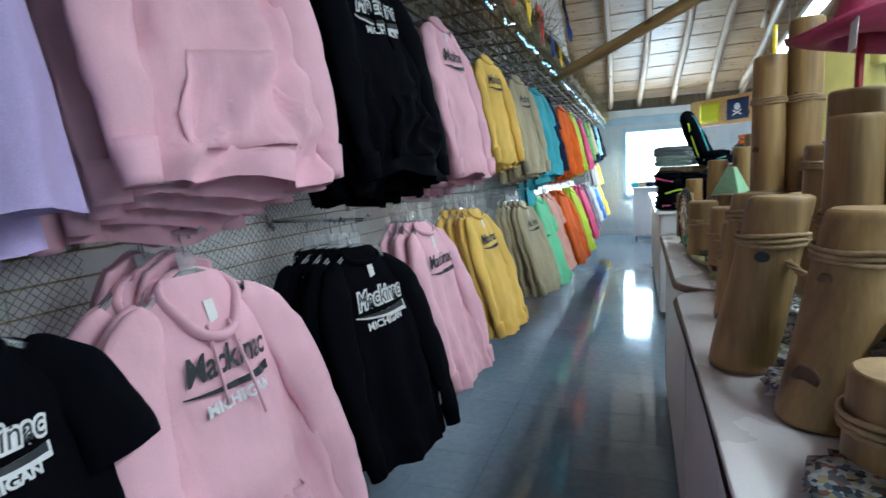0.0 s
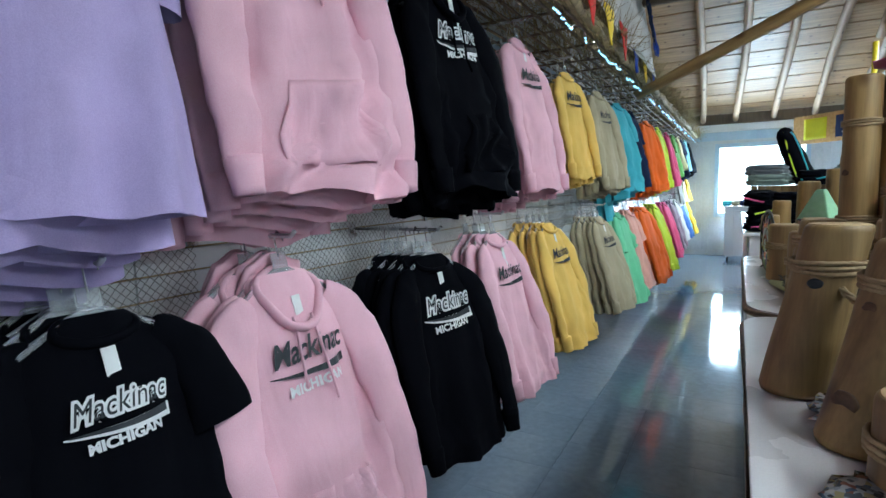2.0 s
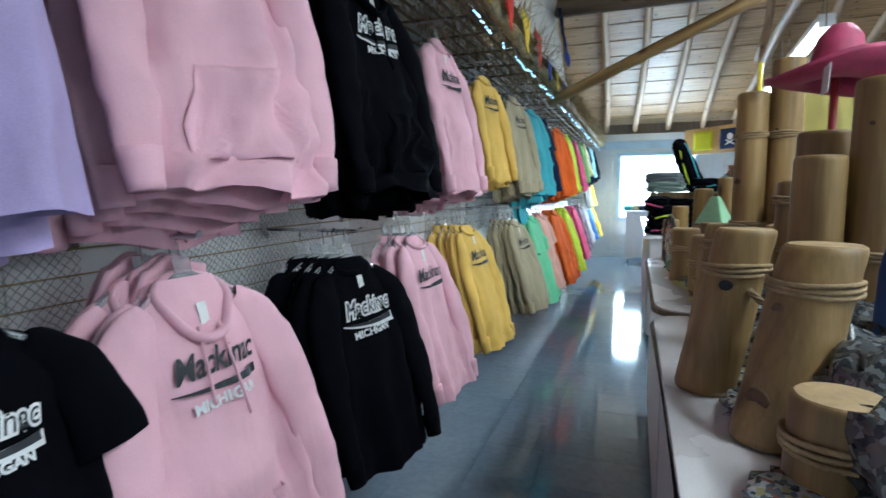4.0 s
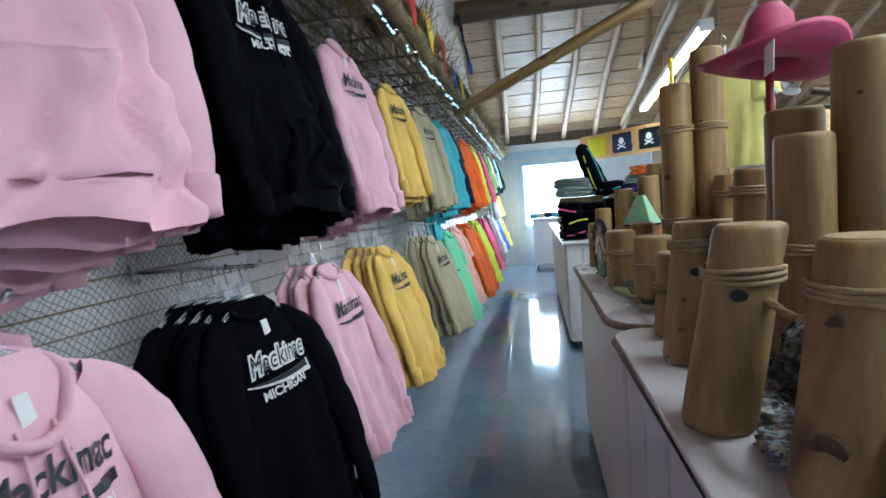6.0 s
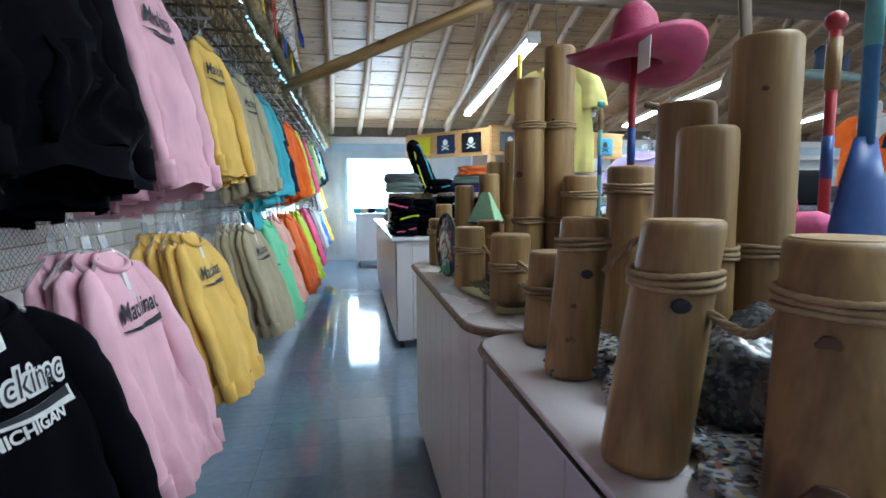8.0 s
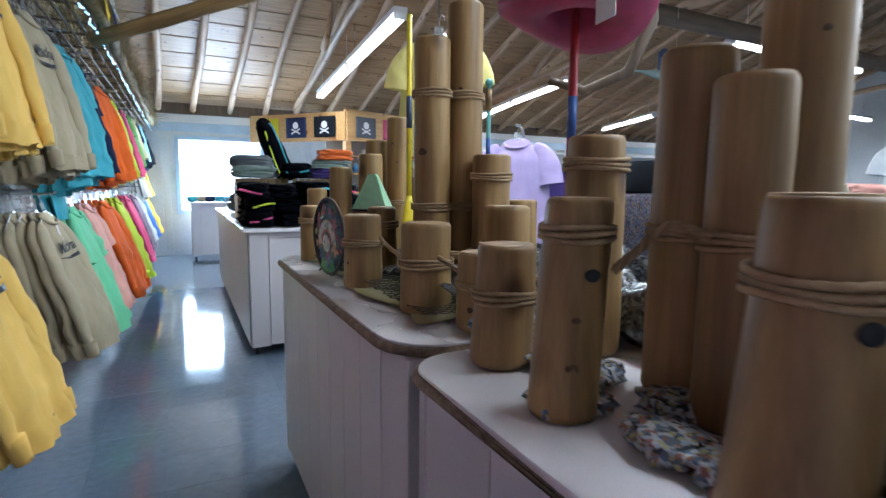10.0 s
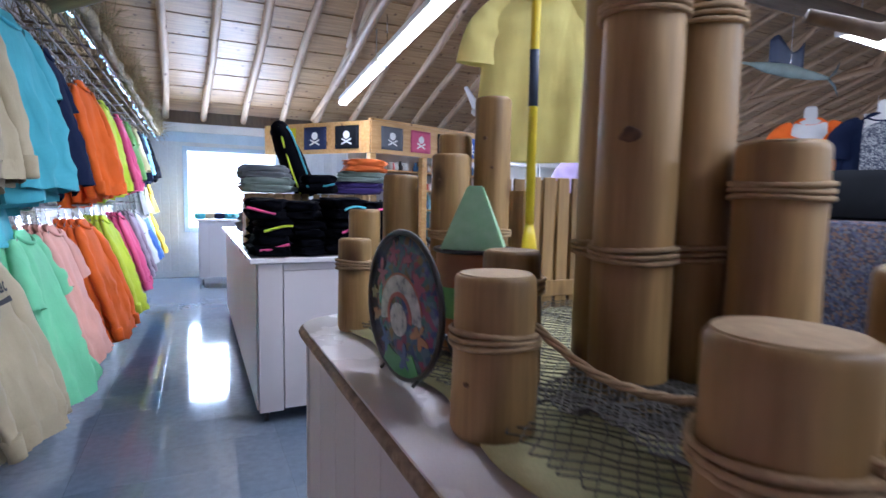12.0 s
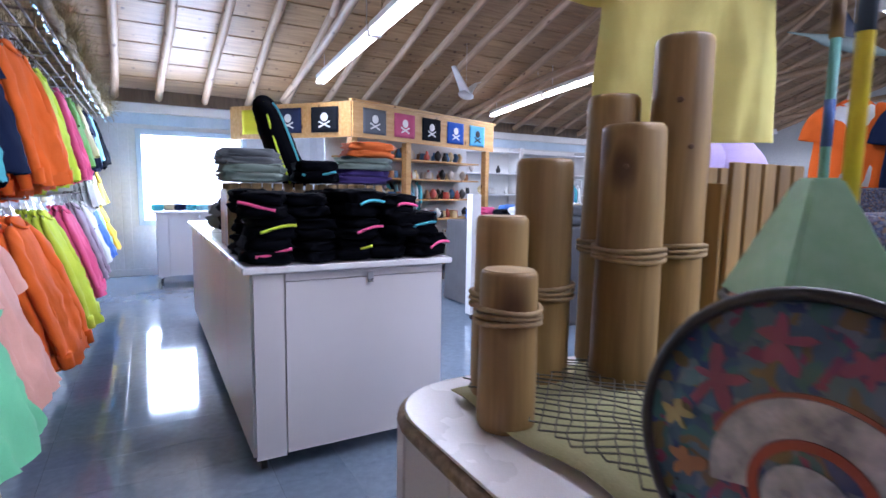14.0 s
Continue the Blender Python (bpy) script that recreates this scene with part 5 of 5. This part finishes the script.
# yellow shirt hung behind the posts, driftwood hoop
COL["sunyellow"], WORD["sunyellow"] = (0.88, 0.79, 0.28), "bright yellow"
g = garment("tee", "sunyellow", 55, pose(2.09, 4.06, 2.02, 0, 0, 232), "", scale=0.86, where="hung above the counter")
put_hanger(pose(2.09, 4.06, 2.02, 0, 0, 232))
tagged(part("hanging_cord", tube([(2.09, 4.06, 2.098), (2.09, 4.2, 4.50)], 0.003, 5), M["netdark"]), "thin cord holding the yellow shirt", "cord")
tagged(part("driftwood_hoop", tube([(2.3, 3.2, 4.15), (2.3, 3.2, 3.3), (2.33, 3.1, 2.6), (2.38, 2.98, 2.1), (2.38, 2.95, 1.85), (2.33, 3.0, 1.68), (2.22, 3.1, 1.62), (2.12, 3.18, 1.66)], [0.018, 0.02, 0.022, 0.024, 0.022, 0.02, 0.018, 0.014], 9), M["darklog"], smooth=True), "curved brown driftwood hanging from the roof", "driftwood")
def crate(x, y, z, w, d, h, rz=0, nsl=6):
    t = thing("slatted_crate", "plain pine crate with upright slats", "crate", pose(x, y, z, 0, 0, rz), "pine crates")
    sw = w / nsl
    for s in (-1, 1):
        for i in range(nsl):
            part("slat", boxed(-w / 2 + i * sw + 0.006, -w / 2 + (i + 1) * sw - 0.006, s * d / 2 - 0.005, s * d / 2 + 0.005, 0, h, bevel=0.002), M["post"], t)
        part("end_board", boxed(s * w / 2 - 0.006, s * w / 2 + 0.006, -d / 2 + 0.006, d / 2 - 0.006, 0, h * 0.9, bevel=0.002), M["post"], t)
    part("rail", boxed(-w / 2, w / 2, -d / 2 - 0.015, -d / 2 - 0.006, h * 0.12, h * 0.24, bevel=0.002), M["post"], t)
    part("bottom", boxed(-w / 2 + 0.008, w / 2 - 0.008, -d / 2 + 0.008, d / 2 - 0.008, 0.004, 0.014), M["post"], t)
    return t
crate(2.0, 3.86, TOP + 0.002, 0.26, 0.16, 0.40, 0, 5)

# ---- folded clothes on the wheeled table ----
def folded(x, y, z, w, d, h, rz, seed, color, label, stripe=None, layers=3):
    t = thing("folded_clothes", label, "folded clothes", pose(x, y, z, 0, 0, rz), "folded clothes")
    lh = h / layers
    for i in range(layers):
        bm = blob(w * (1 - 0.05 * i), d * (1 - 0.04 * i), lh * 1.25, seed + i * 5.1, 0.27, 14, 0.5)
        part("fold", bm, fabric(color, COL.get(color, (0.2, 0.2, 0.2))), t, smooth=True, m=pose(0.01 * math.sin(seed + i), 0.01 * math.cos(seed * 2 + i), i * lh * 0.95))
    if stripe:
        pts = [(-w * 0.36 + w * 0.72 * q, -d * 0.5 + 0.012 * math.sin(q * 3.1) - 0.010, h * (0.52 + 0.16 * math.sin(q * 2.6 + seed))) for q in [k / 8 for k in range(9)]]
        part("stripe", tube(pts, 0.007, 6, 0.6), fabric("stripe_" + stripe, COL[stripe]), t, WORD.get(stripe, stripe) + " piping stripe", True)
    return t


COL["sage"], COL["grey"], COL["purple"], COL["rust"], COL["darkgrey"] = (0.22, 0.27, 0.24), (0.14, 0.15, 0.16), (0.06, 0.04, 0.16), (0.62, 0.14, 0.03), (0.010, 0.011, 0.013)
rng = random.Random(21)
stripes = ["hotpink", "", "lime", "", "hotpink", "", "teal"]
for r in range(2):
    for i in range(5):
        x = 1.40 + i * 0.185
        y = 5.66 + r * 0.34
        top = TOP + 0.002
        for k in range(3 if i < 4 else 2):
            folded(x + rng.uniform(-0.015, 0.015), y + rng.uniform(-0.02, 0.02), top, 0.215, 0.33, 0.105 + rng.uniform(-0.015, 0.02), rng.uniform(-26, 26), rng.random() * 50, "black",
                   "folded black fleece jackets stacked on the table", stripes[(i + k * 2 + r) % 7], 2)
            top += 0.100
crate(1.52, 6.45, TOP + 0.002, 0.42, 0.30, 0.36, 0, 7)
crate(2.02, 6.45, TOP + 0.002, 0.42, 0.30, 0.36, 0, 7)
for x, y, z, w, d, h, c, s, lab in (
    (1.45, 6.42, 1.314, 0.36, 0.34, 0.10, "sage", "", "folded sage green sweatshirts on a crate"), (1.43, 6.44, 1.409, 0.34, 0.32, 0.09, "grey", "", "folded grey sweatshirts on a crate"),
    (1.80, 6.30, 1.314, 0.26, 0.34, 0.12, "black", "teal", "folded black jacket with a teal stripe"), (2.10, 6.42, 1.314, 0.36, 0.32, 0.09, "purple", "", "folded dark purple sweatshirts on a crate"),
    (2.12, 6.40, 1.40, 0.34, 0.32, 0.08, "sage", "", "folded sage green sweatshirts on a crate"), (2.14, 6.36, 1.475, 0.30, 0.28, 0.09, "rust", "", "folded orange sweatshirt on top of a pile"),
    (1.60, 7.0, 0.952, 0.5, 0.4, 0.3, "darkgrey", "", "heap of dark folded clothes"), (2.0, 7.1, 0.952, 0.4, 0.4, 0.25, "navy", "", "heap of navy folded clothes"),
    (1.6, 7.8, 0.952, 0.5, 0.4, 0.2, "grey", "", "heap of grey folded clothes"), (2.0, 8.2, 0.952, 0.4, 0.4, 0.2, "sage", "", "heap of sage folded clothes")):
    folded(x, y, z, w, d, h, (x * 37 + z * 91 + y * 53) % 1 * 22 - 11, x * 7 + z * 3, c, lab, s, 2)
jk = thing("display_jacket", "black jacket with a lime stripe propped up on the table", "jacket", pose(1.66, 6.68, TOP + 0.33))
spine, girth = smooth_path([(-0.085, 0, 0.555), (-0.06, 0, 0.50), (-0.02, 0, 0.36), (0.03, 0, 0.20), (0.075, 0, 0.08), (0.09, 0, 0.015)], [0.03, 0.085, 0.115, 0.125, 0.12, 0.09], 24)
bm = bmesh.new()
sweep(bm, spine, girth, 22, 0.6)
for v in bm.verts:
    v.co.x = (v.co.x + 0.02) * 1.35 - 0.02
    v.co += Vector((0.02, 0.016, 0)) * (noise.noise(v.co * 9) + 0.5 * noise.noise(v.co * 24))
low = min(v.co.z for v in bm.verts)
for v in bm.verts:
    v.co.z -= min(0, low)
part("jacket_body", bm, fabric("black", COL["black"]), jk, smooth=True)
for s, c in ((-0.3, "lime"), (0.55, "teal")):
    part("stripe", tube([p + Vector((girth[i] * s, -girth[i] * 0.80 - 0.010, 0.0)) for i, p in enumerate(spine) if 3 <= i <= 22], 0.007, 6), fabric("stripe_" + c, COL[c]), jk, c + " piping stripe", True)
bm = bmesh.new()
bmesh.ops.create_uvsphere(bm, u_segments=20, v_segments=12, radius=0.06)
part("hood", bm, fabric("black", COL["black"]), jk, smooth=True, m=pose(-0.07, 0.0, 0.525, 0, 25) @ Matrix.Diagonal((1.1, 0.8, 0.9, 1)))
for i in range(6):
    folded(1.05 + i * 0.13, 11.25, TOP + 0.002, 0.16, 0.2, 0.07, 10 * i, i * 2.7, ("teal", "tan", "navy", "teal", "aqua", "white")[i], "small folded goods below the window", "", 1)

# ---- booth with picture flags ----
pine = wood("booth_pine", (0.48, 0.26, 0.08), (0.62, 0.38, 0.15), True, 0.45, (1.0, 9, 9))
A, B = Vector((3.2, 9.6, 0)), Vector((6.05, 10.65, 0))
L = (B - A).length
booth = thing("pine_booth", "varnished pine shelf booth full of small souvenirs", "shelf booth", Matrix.Translation(A) @ pose(0, 0, 0, 0, 0, math.degrees(math.atan2(B.y - A.y, B.x - A.x))))
part("header", boxed(0, L, -0.012, 0.012, 1.93, 2.37, bevel=0.004), pine, booth)
part("header_cap", boxed(-0.03, L + 0.03, -0.03, 0.03, 2.372, 2.40, bevel=0.004), pine, booth)
part("side_header", boxed(-0.012, 0.012, 0.014, 1.9, 1.93, 2.37, bevel=0.004), pine, booth, m=pose(0, 0, 0, 0, 0, 20))
for x in (0.05, L * 0.34, L - 0.12):
    part("upright", boxed(x - 0.05, x + 0.05, 0.014, 0.11, 0, 1.93, bevel=0.006), pine, booth)
for z in (0.12, 0.5, 0.82, 1.12, 1.42, 1.70):
    part("shelf_board", boxed(0.1, L - 0.2, 0.13, 0.55, z, z + 0.022, bevel=0.003), pine, booth)
part("back_panel", boxed(0, L, 0.56, 0.58, 0.0, 2.3), M["plaster"], booth)
inv = booth.matrix_basis
rng = random.Random(31)
SOUV = [paint("souvenir%d" % i, c) for i, c in enumerate(((0.7, 0.7, 0.68), (0.25, 0.12, 0.05), (0.7, 0.55, 0.3), (0.05, 0.15, 0.3), (0.55, 0.5, 0.45), (0.02, 0.02, 0.02), (0.5, 0.08, 0.06)))]
proto = []
for i, prof in enumerate(([(0.03, 0), (0.045, 0.02), (0.045, 0.07), (0.02, 0.1), (0.022, 0.13), (0.012, 0.14)], [(0.05, 0), (0.06, 0.03), (0.05, 0.1), (0.055, 0.11)], [(0.02, 0), (0.05, 0.05), (0.06, 0.09), (0.03, 0.14), (0.01, 0.16)])):
    for j, mt in enumerate(SOUV):
        ob = part("souvenir", lathe(prof, 12, 0.15, i + j), mt, smooth=True, m=inv @ pose(0.2 + 0.37 * j, 0.25 + 0.05 * i, 1.142 - 0.3 * (i % 2)))
        tagged(ob, ("white", "brown", "tan", "blue", "grey", "black", "red")[j] + " small ceramic souvenir on a pine shelf", "souvenir", "souvenirs")
        proto.append(ob)
for i in range(130):
    z = (0.522, 0.842, 1.142, 1.442, 1.722)[i % 5]
    copy_thing(proto[rng.randrange(len(proto))], inv @ pose(0.16 + (L - 0.42) * rng.random(), rng.choice((0.2, 0.32, 0.45)), z, 0, 0, rng.uniform(0, 360)))


def flag(m, c, mark, label):
    t = thing("picture_flag", label, "flag", m, "picture flags")
    part("cloth", grid_bm(8, 6, lambda u, v: Vector(((u - 0.5) * 0.40, -0.020 - 0.006 * noise.noise(Vector((u * 4, v * 4, c[0] * 30))), -0.32 * v)), 0.002), fabric("flag_%d_%d_%d" % tuple(int(q * 100) for q in c), c), t, smooth=True)
    if mark:
        mk = M["inkw"] if sum(c) < 1.0 else M["ink"]
        part("emblem", lathe([(0.055, 0), (0.055, 0.002), (0.03, 0.003)], 18), mk, t, "plain round emblem", m=pose(0, -0.032, -0.13, 90))
        for s in (-1, 1):
            part("emblem_bar", boxed(-0.09, 0.09, -0.034, -0.030, -0.010, 0.010, m=pose(0, 0.002 * s, -0.22, 0, 24 * s)), mk, t, "plain emblem bar")
    return t


for i, (c, mark, lab) in enumerate((((0.13, 0.14, 0.16), True, "grey printed flag pinned to the booth header"), ((0.60, 0.12, 0.22), True, "pink printed flag pinned to the booth header"),
                                    ((0.012, 0.014, 0.018), True, "black printed flag pinned to the booth header"), ((0.03, 0.10, 0.42), True, "blue printed flag pinned to the booth header"),
                                    ((0.12, 0.40, 0.62), True, "light blue printed flag pinned to the booth header"))):
    flag(inv @ pose(0.36 + i * 0.60 * 0.92, 0, 2.31), c, mark, lab)
side = inv @ pose(0, 0, 0, 0, 0, 20)
for i, (c, mark, lab) in enumerate((((0.012, 0.014, 0.018), True, "black printed flag on the booth side"), ((0.03, 0.04, 0.09), True, "navy printed flag on the booth side"), ((0.60, 0.55, 0.02), False, "yellow flag on the booth side"))):
    flag(side @ pose(-0.012, 0.38 + i * 0.55, 2.31, 0, 0, -90), c, mark, lab)

# gull ornament hung from the roof
gull = thing("gull_ornament", "white carved gull hanging from the roof", "ornament", pose(4.95, 9.75, 2.57, 0, 0, 25))
part("body", blob(0.34, 0.12, 0.12, 3, 0.1, 10, 0.9), M["white"], gull, smooth=True)
for s in (-1, 1):
    part("wing", grid_bm(8, 4, lambda u, v: Vector(((u * 0.42) * s * 0.75 + 0.02 * s, (v - 0.5) * 0.16 * (1 - 0.6 * u), 0.08 + 0.34 * u - 0.12 * u * u * (1 if s > 0 else 0.2))), 0.012), M["white"], gull, smooth=True)
part("wire", tube([(0, 0, 0.1), (0, 0, 0.9)], 0.002, 5), M["steel"], gull)
fish = thing("fish_ornament", "blue-grey fish ornament hanging from the roof", "ornament", pose(4.77, 4.9, 2.14, 0, 0, -20))
part("body", tube([(-0.46, 0, 0.13), (-0.30, 0, 0.12), (-0.18, 0, 0.10), (0.0, 0, 0.08), (0.18, 0, 0.055), (0.30, 0, 0.04)], [0.004, 0.012, 0.038, 0.048, 0.030, 0.010], 12, 0.6), paint("fishgrey", (0.20, 0.26, 0.24)), fish, "grey-green fish body", True)
part("fin", grid_bm(10, 5, lambda u, v: Vector((-0.16 + 0.26 * u, 0.004 * math.sin(u * 20), 0.12 + v * (0.16 + 0.05 * math.sin(u * 7)) - 0.03 * u)), 0.004), paint("finblue", (0.02, 0.035, 0.08)), fish, "dark blue sail fin", True)
for s_ in (-1, 1):
    part("tail", tube([(0.29, 0, 0.04), (0.34, 0, 0.04 + 0.05 * s_), (0.37, 0, 0.04 + 0.12 * s_)], [0.012, 0.014, 0.003], 8, 0.4), paint("tailgrey", (0.08, 0.11, 0.12)), fish, smooth=True)
part("wire", tube([(0, 0, 0.10), (0, 0, 2.63)], 0.002, 5), M["steel"], fish)

# ---- the rest of the shop ----
PRINT = packet_mat("printed_cloth", ((0.035, 0.035, 0.05), (0.07, 0.06, 0.08), (0.12, 0.07, 0.05), (0.05, 0.06, 0.10), (0.10, 0.10, 0.11), (0.03, 0.03, 0.04)))
PRINT.node_tree.nodes["Principled BSDF"].inputs["Roughness"].default_value = 0.85
PRINT.node_tree.nodes["Principled BSDF"].inputs["Specular IOR Level"].default_value = 0.15


def draped_table(x0, x1, y0, y1, h, mat_, label):
    bm = boxed(x0, x1, y0, y1, 0, h, bevel=0.03)
    bmesh.ops.subdivide_edges(bm, edges=bm.edges[:], cuts=6, use_grid_fill=True)
    for v in bm.verts:
        k = 1 - v.co.z / h
        v.co += Vector((noise.noise(Vector((v.co.y * 9, v.co.x * 9, 1))), noise.noise(Vector((v.co.x * 9, v.co.y * 9, 5))), 0)) * 0.04 * k
    return tagged(part("draped_table", bm, mat_, smooth=True), label, "table", "draped tables")


draped_table(2.95, 3.95, 2.7, 4.1, 1.235, PRINT, "tall table draped in dark printed cloth")
draped_table(4.9, 6.3, 4.5, 5.6, 1.345, PRINT, "display stand draped in dark printed cloth")
draped_table(4.0, 4.8, 6.9, 8.6, 0.95, fabric("greycloth", (0.12, 0.12, 0.13)), "long table draped in grey cloth")
draped_table(5.3, 6.4, 6.8, 8.8, 0.95, fabric("greycloth", (0.12, 0.12, 0.13)), "long table draped in grey cloth")
rng = random.Random(44)
for i in range(26):
    x, y = ((rng.uniform(4.12, 4.68), rng.uniform(7.05, 8.4)) if i % 2 else (rng.uniform(5.45, 6.25), rng.uniform(7.0, 8.6)))
    folded(x, y, 0.952, 0.26, 0.24, rng.uniform(0.08, 0.2), rng.uniform(0, 90), i * 1.9, rng.choice(("white", "teal", "hotpink", "black", "grey", "blue", "tan", "purple")), "folded shirts piled on a table", "", 2)
for i in range(9):
    folded(3.1 + 0.09 * i, 2.95 + 0.11 * (i % 4), 1.237, 0.2, 0.16, 0.05, 30 * i, i * 1.3, ("tan", "rust", "mauve", "hotpink", "tan", "grey", "darkgrey", "tan", "peach")[i], "small folded scarves on a draped table", "", 1)
capd = thing("bucket_hat", "black felt hat on a draped table", "hat", pose(3.2, 3.62, 1.24))
part("crown", lathe([(0.19, 0), (0.195, 0.01), (0.165, 0.14), (0.14, 0.17), (0.05, 0.175)], 28, 0.05, 2), fabric("darkgrey", COL["darkgrey"]), capd, smooth=True)


def mannequin(x, y, z, rz, color, seed, scale=1.05):
    body = [(0.14, -0.62), (0.15, -0.5), (0.12, -0.3), (0.15, -0.12), (0.12, -0.04), (0.05, 0.0), (0.045, 0.08), (0.03, 0.10)]
    bm = lathe(body, 20)
    for v in bm.verts:
        v.co.x *= 0.28
    tagged(part("mannequin", bm, M["white"], smooth=True, m=pose(x, y, z, 0, 0, rz)), "white headless shop mannequin torso", "mannequin", "mannequins")
    garment("tee", color, seed, pose(x, y, z + 0.01, 0, 0, rz), "", scale=scale, where="on a mannequin")


mannequin(5.46, 5.15, 1.98, 212, "orange", 61, 0.98)
mannequin(5.62, 4.72, 1.98, 212, "navy", 62, 1.12)
tagged(part("shirt_print", grid_bm(10, 12, lambda u, v: Vector((0.075, (u - 0.5) * 0.26, -0.13 - 0.40 * v + 0.05 * (1 - abs(2 * u - 1) ** 2) * (1 - v)))), packet_mat("grey_print", ((0.05, 0.06, 0.09), (0.30, 0.32, 0.34), (0.12, 0.13, 0.16), (0.42, 0.43, 0.44), (0.08, 0.09, 0.13))), None, smooth=True, m=pose(5.60, 4.71, 1.99, 0, 0, 212)), "grey printed panel on the navy shirt", "print")
for x, y, z, c, s, rz in ((3.05, 4.75, 1.60, "lavender", 71, 215), (6.9, 4.0, 1.72, "white", 72, 205), (7.6, 5.6, 1.55, "teal", 73, 215), (4.4, 5.9, 1.45, "purple", 74, 220)):
    garment("tee", c, s, pose(x, y, z, 0, 0, rz), "", scale=1.05, where="hung on a stand")
    put_hanger(pose(x, y, z, 0, 0, rz))
    t = thing("garment_stand", "chrome garment stand on the shop floor", "garment stand", pose(x, y, 0, 0, 0, rz), "garment stands")
    part("pole", tube([(-0.12, 0, 0.01), (-0.12, 0, z + 0.06), (-0.06, 0, z + 0.095), (0.02, 0, z + 0.098)], 0.011, 8), M["steel"], t, smooth=True)
    part("base", lathe([(0.2, 0), (0.2, 0.012), (0.03, 0.03)], 24), M["steel"], t, smooth=True)


def floor_rack(x, y, rz, n, cols, seed, h=1.5):
    t = thing("clothes_rack", "chrome clothes rack on the shop floor", "clothes rack", pose(x, y, 0, 0, 0, rz), "clothes racks")
    W = n * 0.06 + 0.1
    part("rail", tube([(0, -W / 2, h), (0, W / 2, h)], 0.012, 8), M["steel"], t, smooth=True)
    for s in (-1, 1):
        part("upright", tube([(0, s * W / 2, 0.03), (0, s * W / 2, h)], 0.012, 8), M["steel"], t, smooth=True)
        part("foot", tube([(-0.25, s * W / 2, 0.02), (0.25, s * W / 2, 0.02)], 0.014, 8), M["steel"], t, smooth=True)
    base = {}
    for i in range(n):
        c = cols[i % len(cols)]
        m = pose(x, y, 0, 0, 0, rz) @ pose(0, -W / 2 + 0.08 + i * 0.06, h - 0.105, 0, 0, 90)
        if c in base:
            copy_thing(base[c], m)
        else:
            base[c] = garment("tee", c, seed + i, m, "", scale=1.05, where="on a floor rack")
        put_hanger(m)


floor_rack(4.3, 10.6, 80, 10, ("teal", "white", "aqua", "navy"), 81)
floor_rack(7.2, 8.2, 40, 14, ("white", "aqua", "hotpink", "white", "grey"), 82)
floor_rack(7.4, 10.6, 60, 14, ("white", "teal", "lavender", "white"), 83)
floor_rack(8.6, 6.2, 30, 14, ("purple", "teal", "white", "navy"), 84)
floor_rack(9.6, 4.2, 20, 14, ("white", "grey", "tan", "teal"), 85)
floor_rack(7.0, 2.6, 20, 12, ("white", "mauve", "navy", "tan"), 86)
for i in range(5):
    x = 6.4 + i * 1.7
    t = thing("wall_shelf", "white wall shelf unit crowded with goods", "shelf unit", pose(x, Y1 - 0.22, 0), "wall shelves")
    part("back", boxed(-0.8, 0.8, 0.17, 0.19, 0, 2.1), M["white"], t)
    for s in (-1, 1):
        part("side", boxed(s * 0.81 - 0.012, s * 0.81 + 0.012, -0.17, 0.19, 0, 2.1), M["white"], t)
    for z in (0.4, 0.8, 1.2, 1.6, 2.0):
        part("board", boxed(-0.795, 0.795, -0.17, 0.165, z, z + 0.02), M["white"], t)
    for k in range(14):
        copy_thing(proto[rng.randrange(len(proto))], pose(x - 0.7 + 0.1 * k, Y1 - 0.26, (0.822, 1.222, 1.622)[k % 3], 0, 0, 30 * k))
box_ = thing("white_stand", "narrow white wheeled stand beside the table", "stand", pose(3.72, 7.55, 0))
part("post", boxed(-0.05, 0.05, -0.05, 0.05, 0.06, 1.25, bevel=0.004), M["white"], box_)
part("caster", tube([(-0.012, 0, 0.03), (0.012, 0, 0.03)], 0.028, 12), M["rubber"], box_, "black caster wheel", True)

# ---- floor tiles ----
T = 0.305
tile_me, far = None, []
for i in range(50):
    for j in range(43):
        x, y = X0 + i * T, Y0 + j * T
        if x + T > X1 or y + T > Y1:
            continue
        if 0 < x < 1.9 and 1.0 < y < 11:
            if tile_me is None:
                bm = bmesh.new()
                box(bm, 0.0007, T - 0.0007, 0.0007, T - 0.0007, -0.0039, 0)
                tile_me = part("floor_tile", bm, M["floor"], floor, m=pose(x, y, 0)).data
            else:
                shared("floor_tile", tile_me, floor, Matrix.Translation((x, y, 0)))
        else:
            far.append((x, y))
vs, fs = [], []
for x, y in far:
    k = len(vs)
    vs += [(x + 0.0007, y + 0.0007, 0), (x + T - 0.0007, y + 0.0007, 0), (x + T - 0.0007, y + T - 0.0007, 0), (x + 0.0007, y + T - 0.0007, 0)]
    fs.append((k, k + 1, k + 2, k + 3))
me = bpy.data.meshes.new("floor_tiles")
me.from_pydata(vs, [], fs)
me.materials.append(M["floor"])
rest = new("floor_tiles", me)
rest.parent = floor
tagged(rest, kind="stuff")
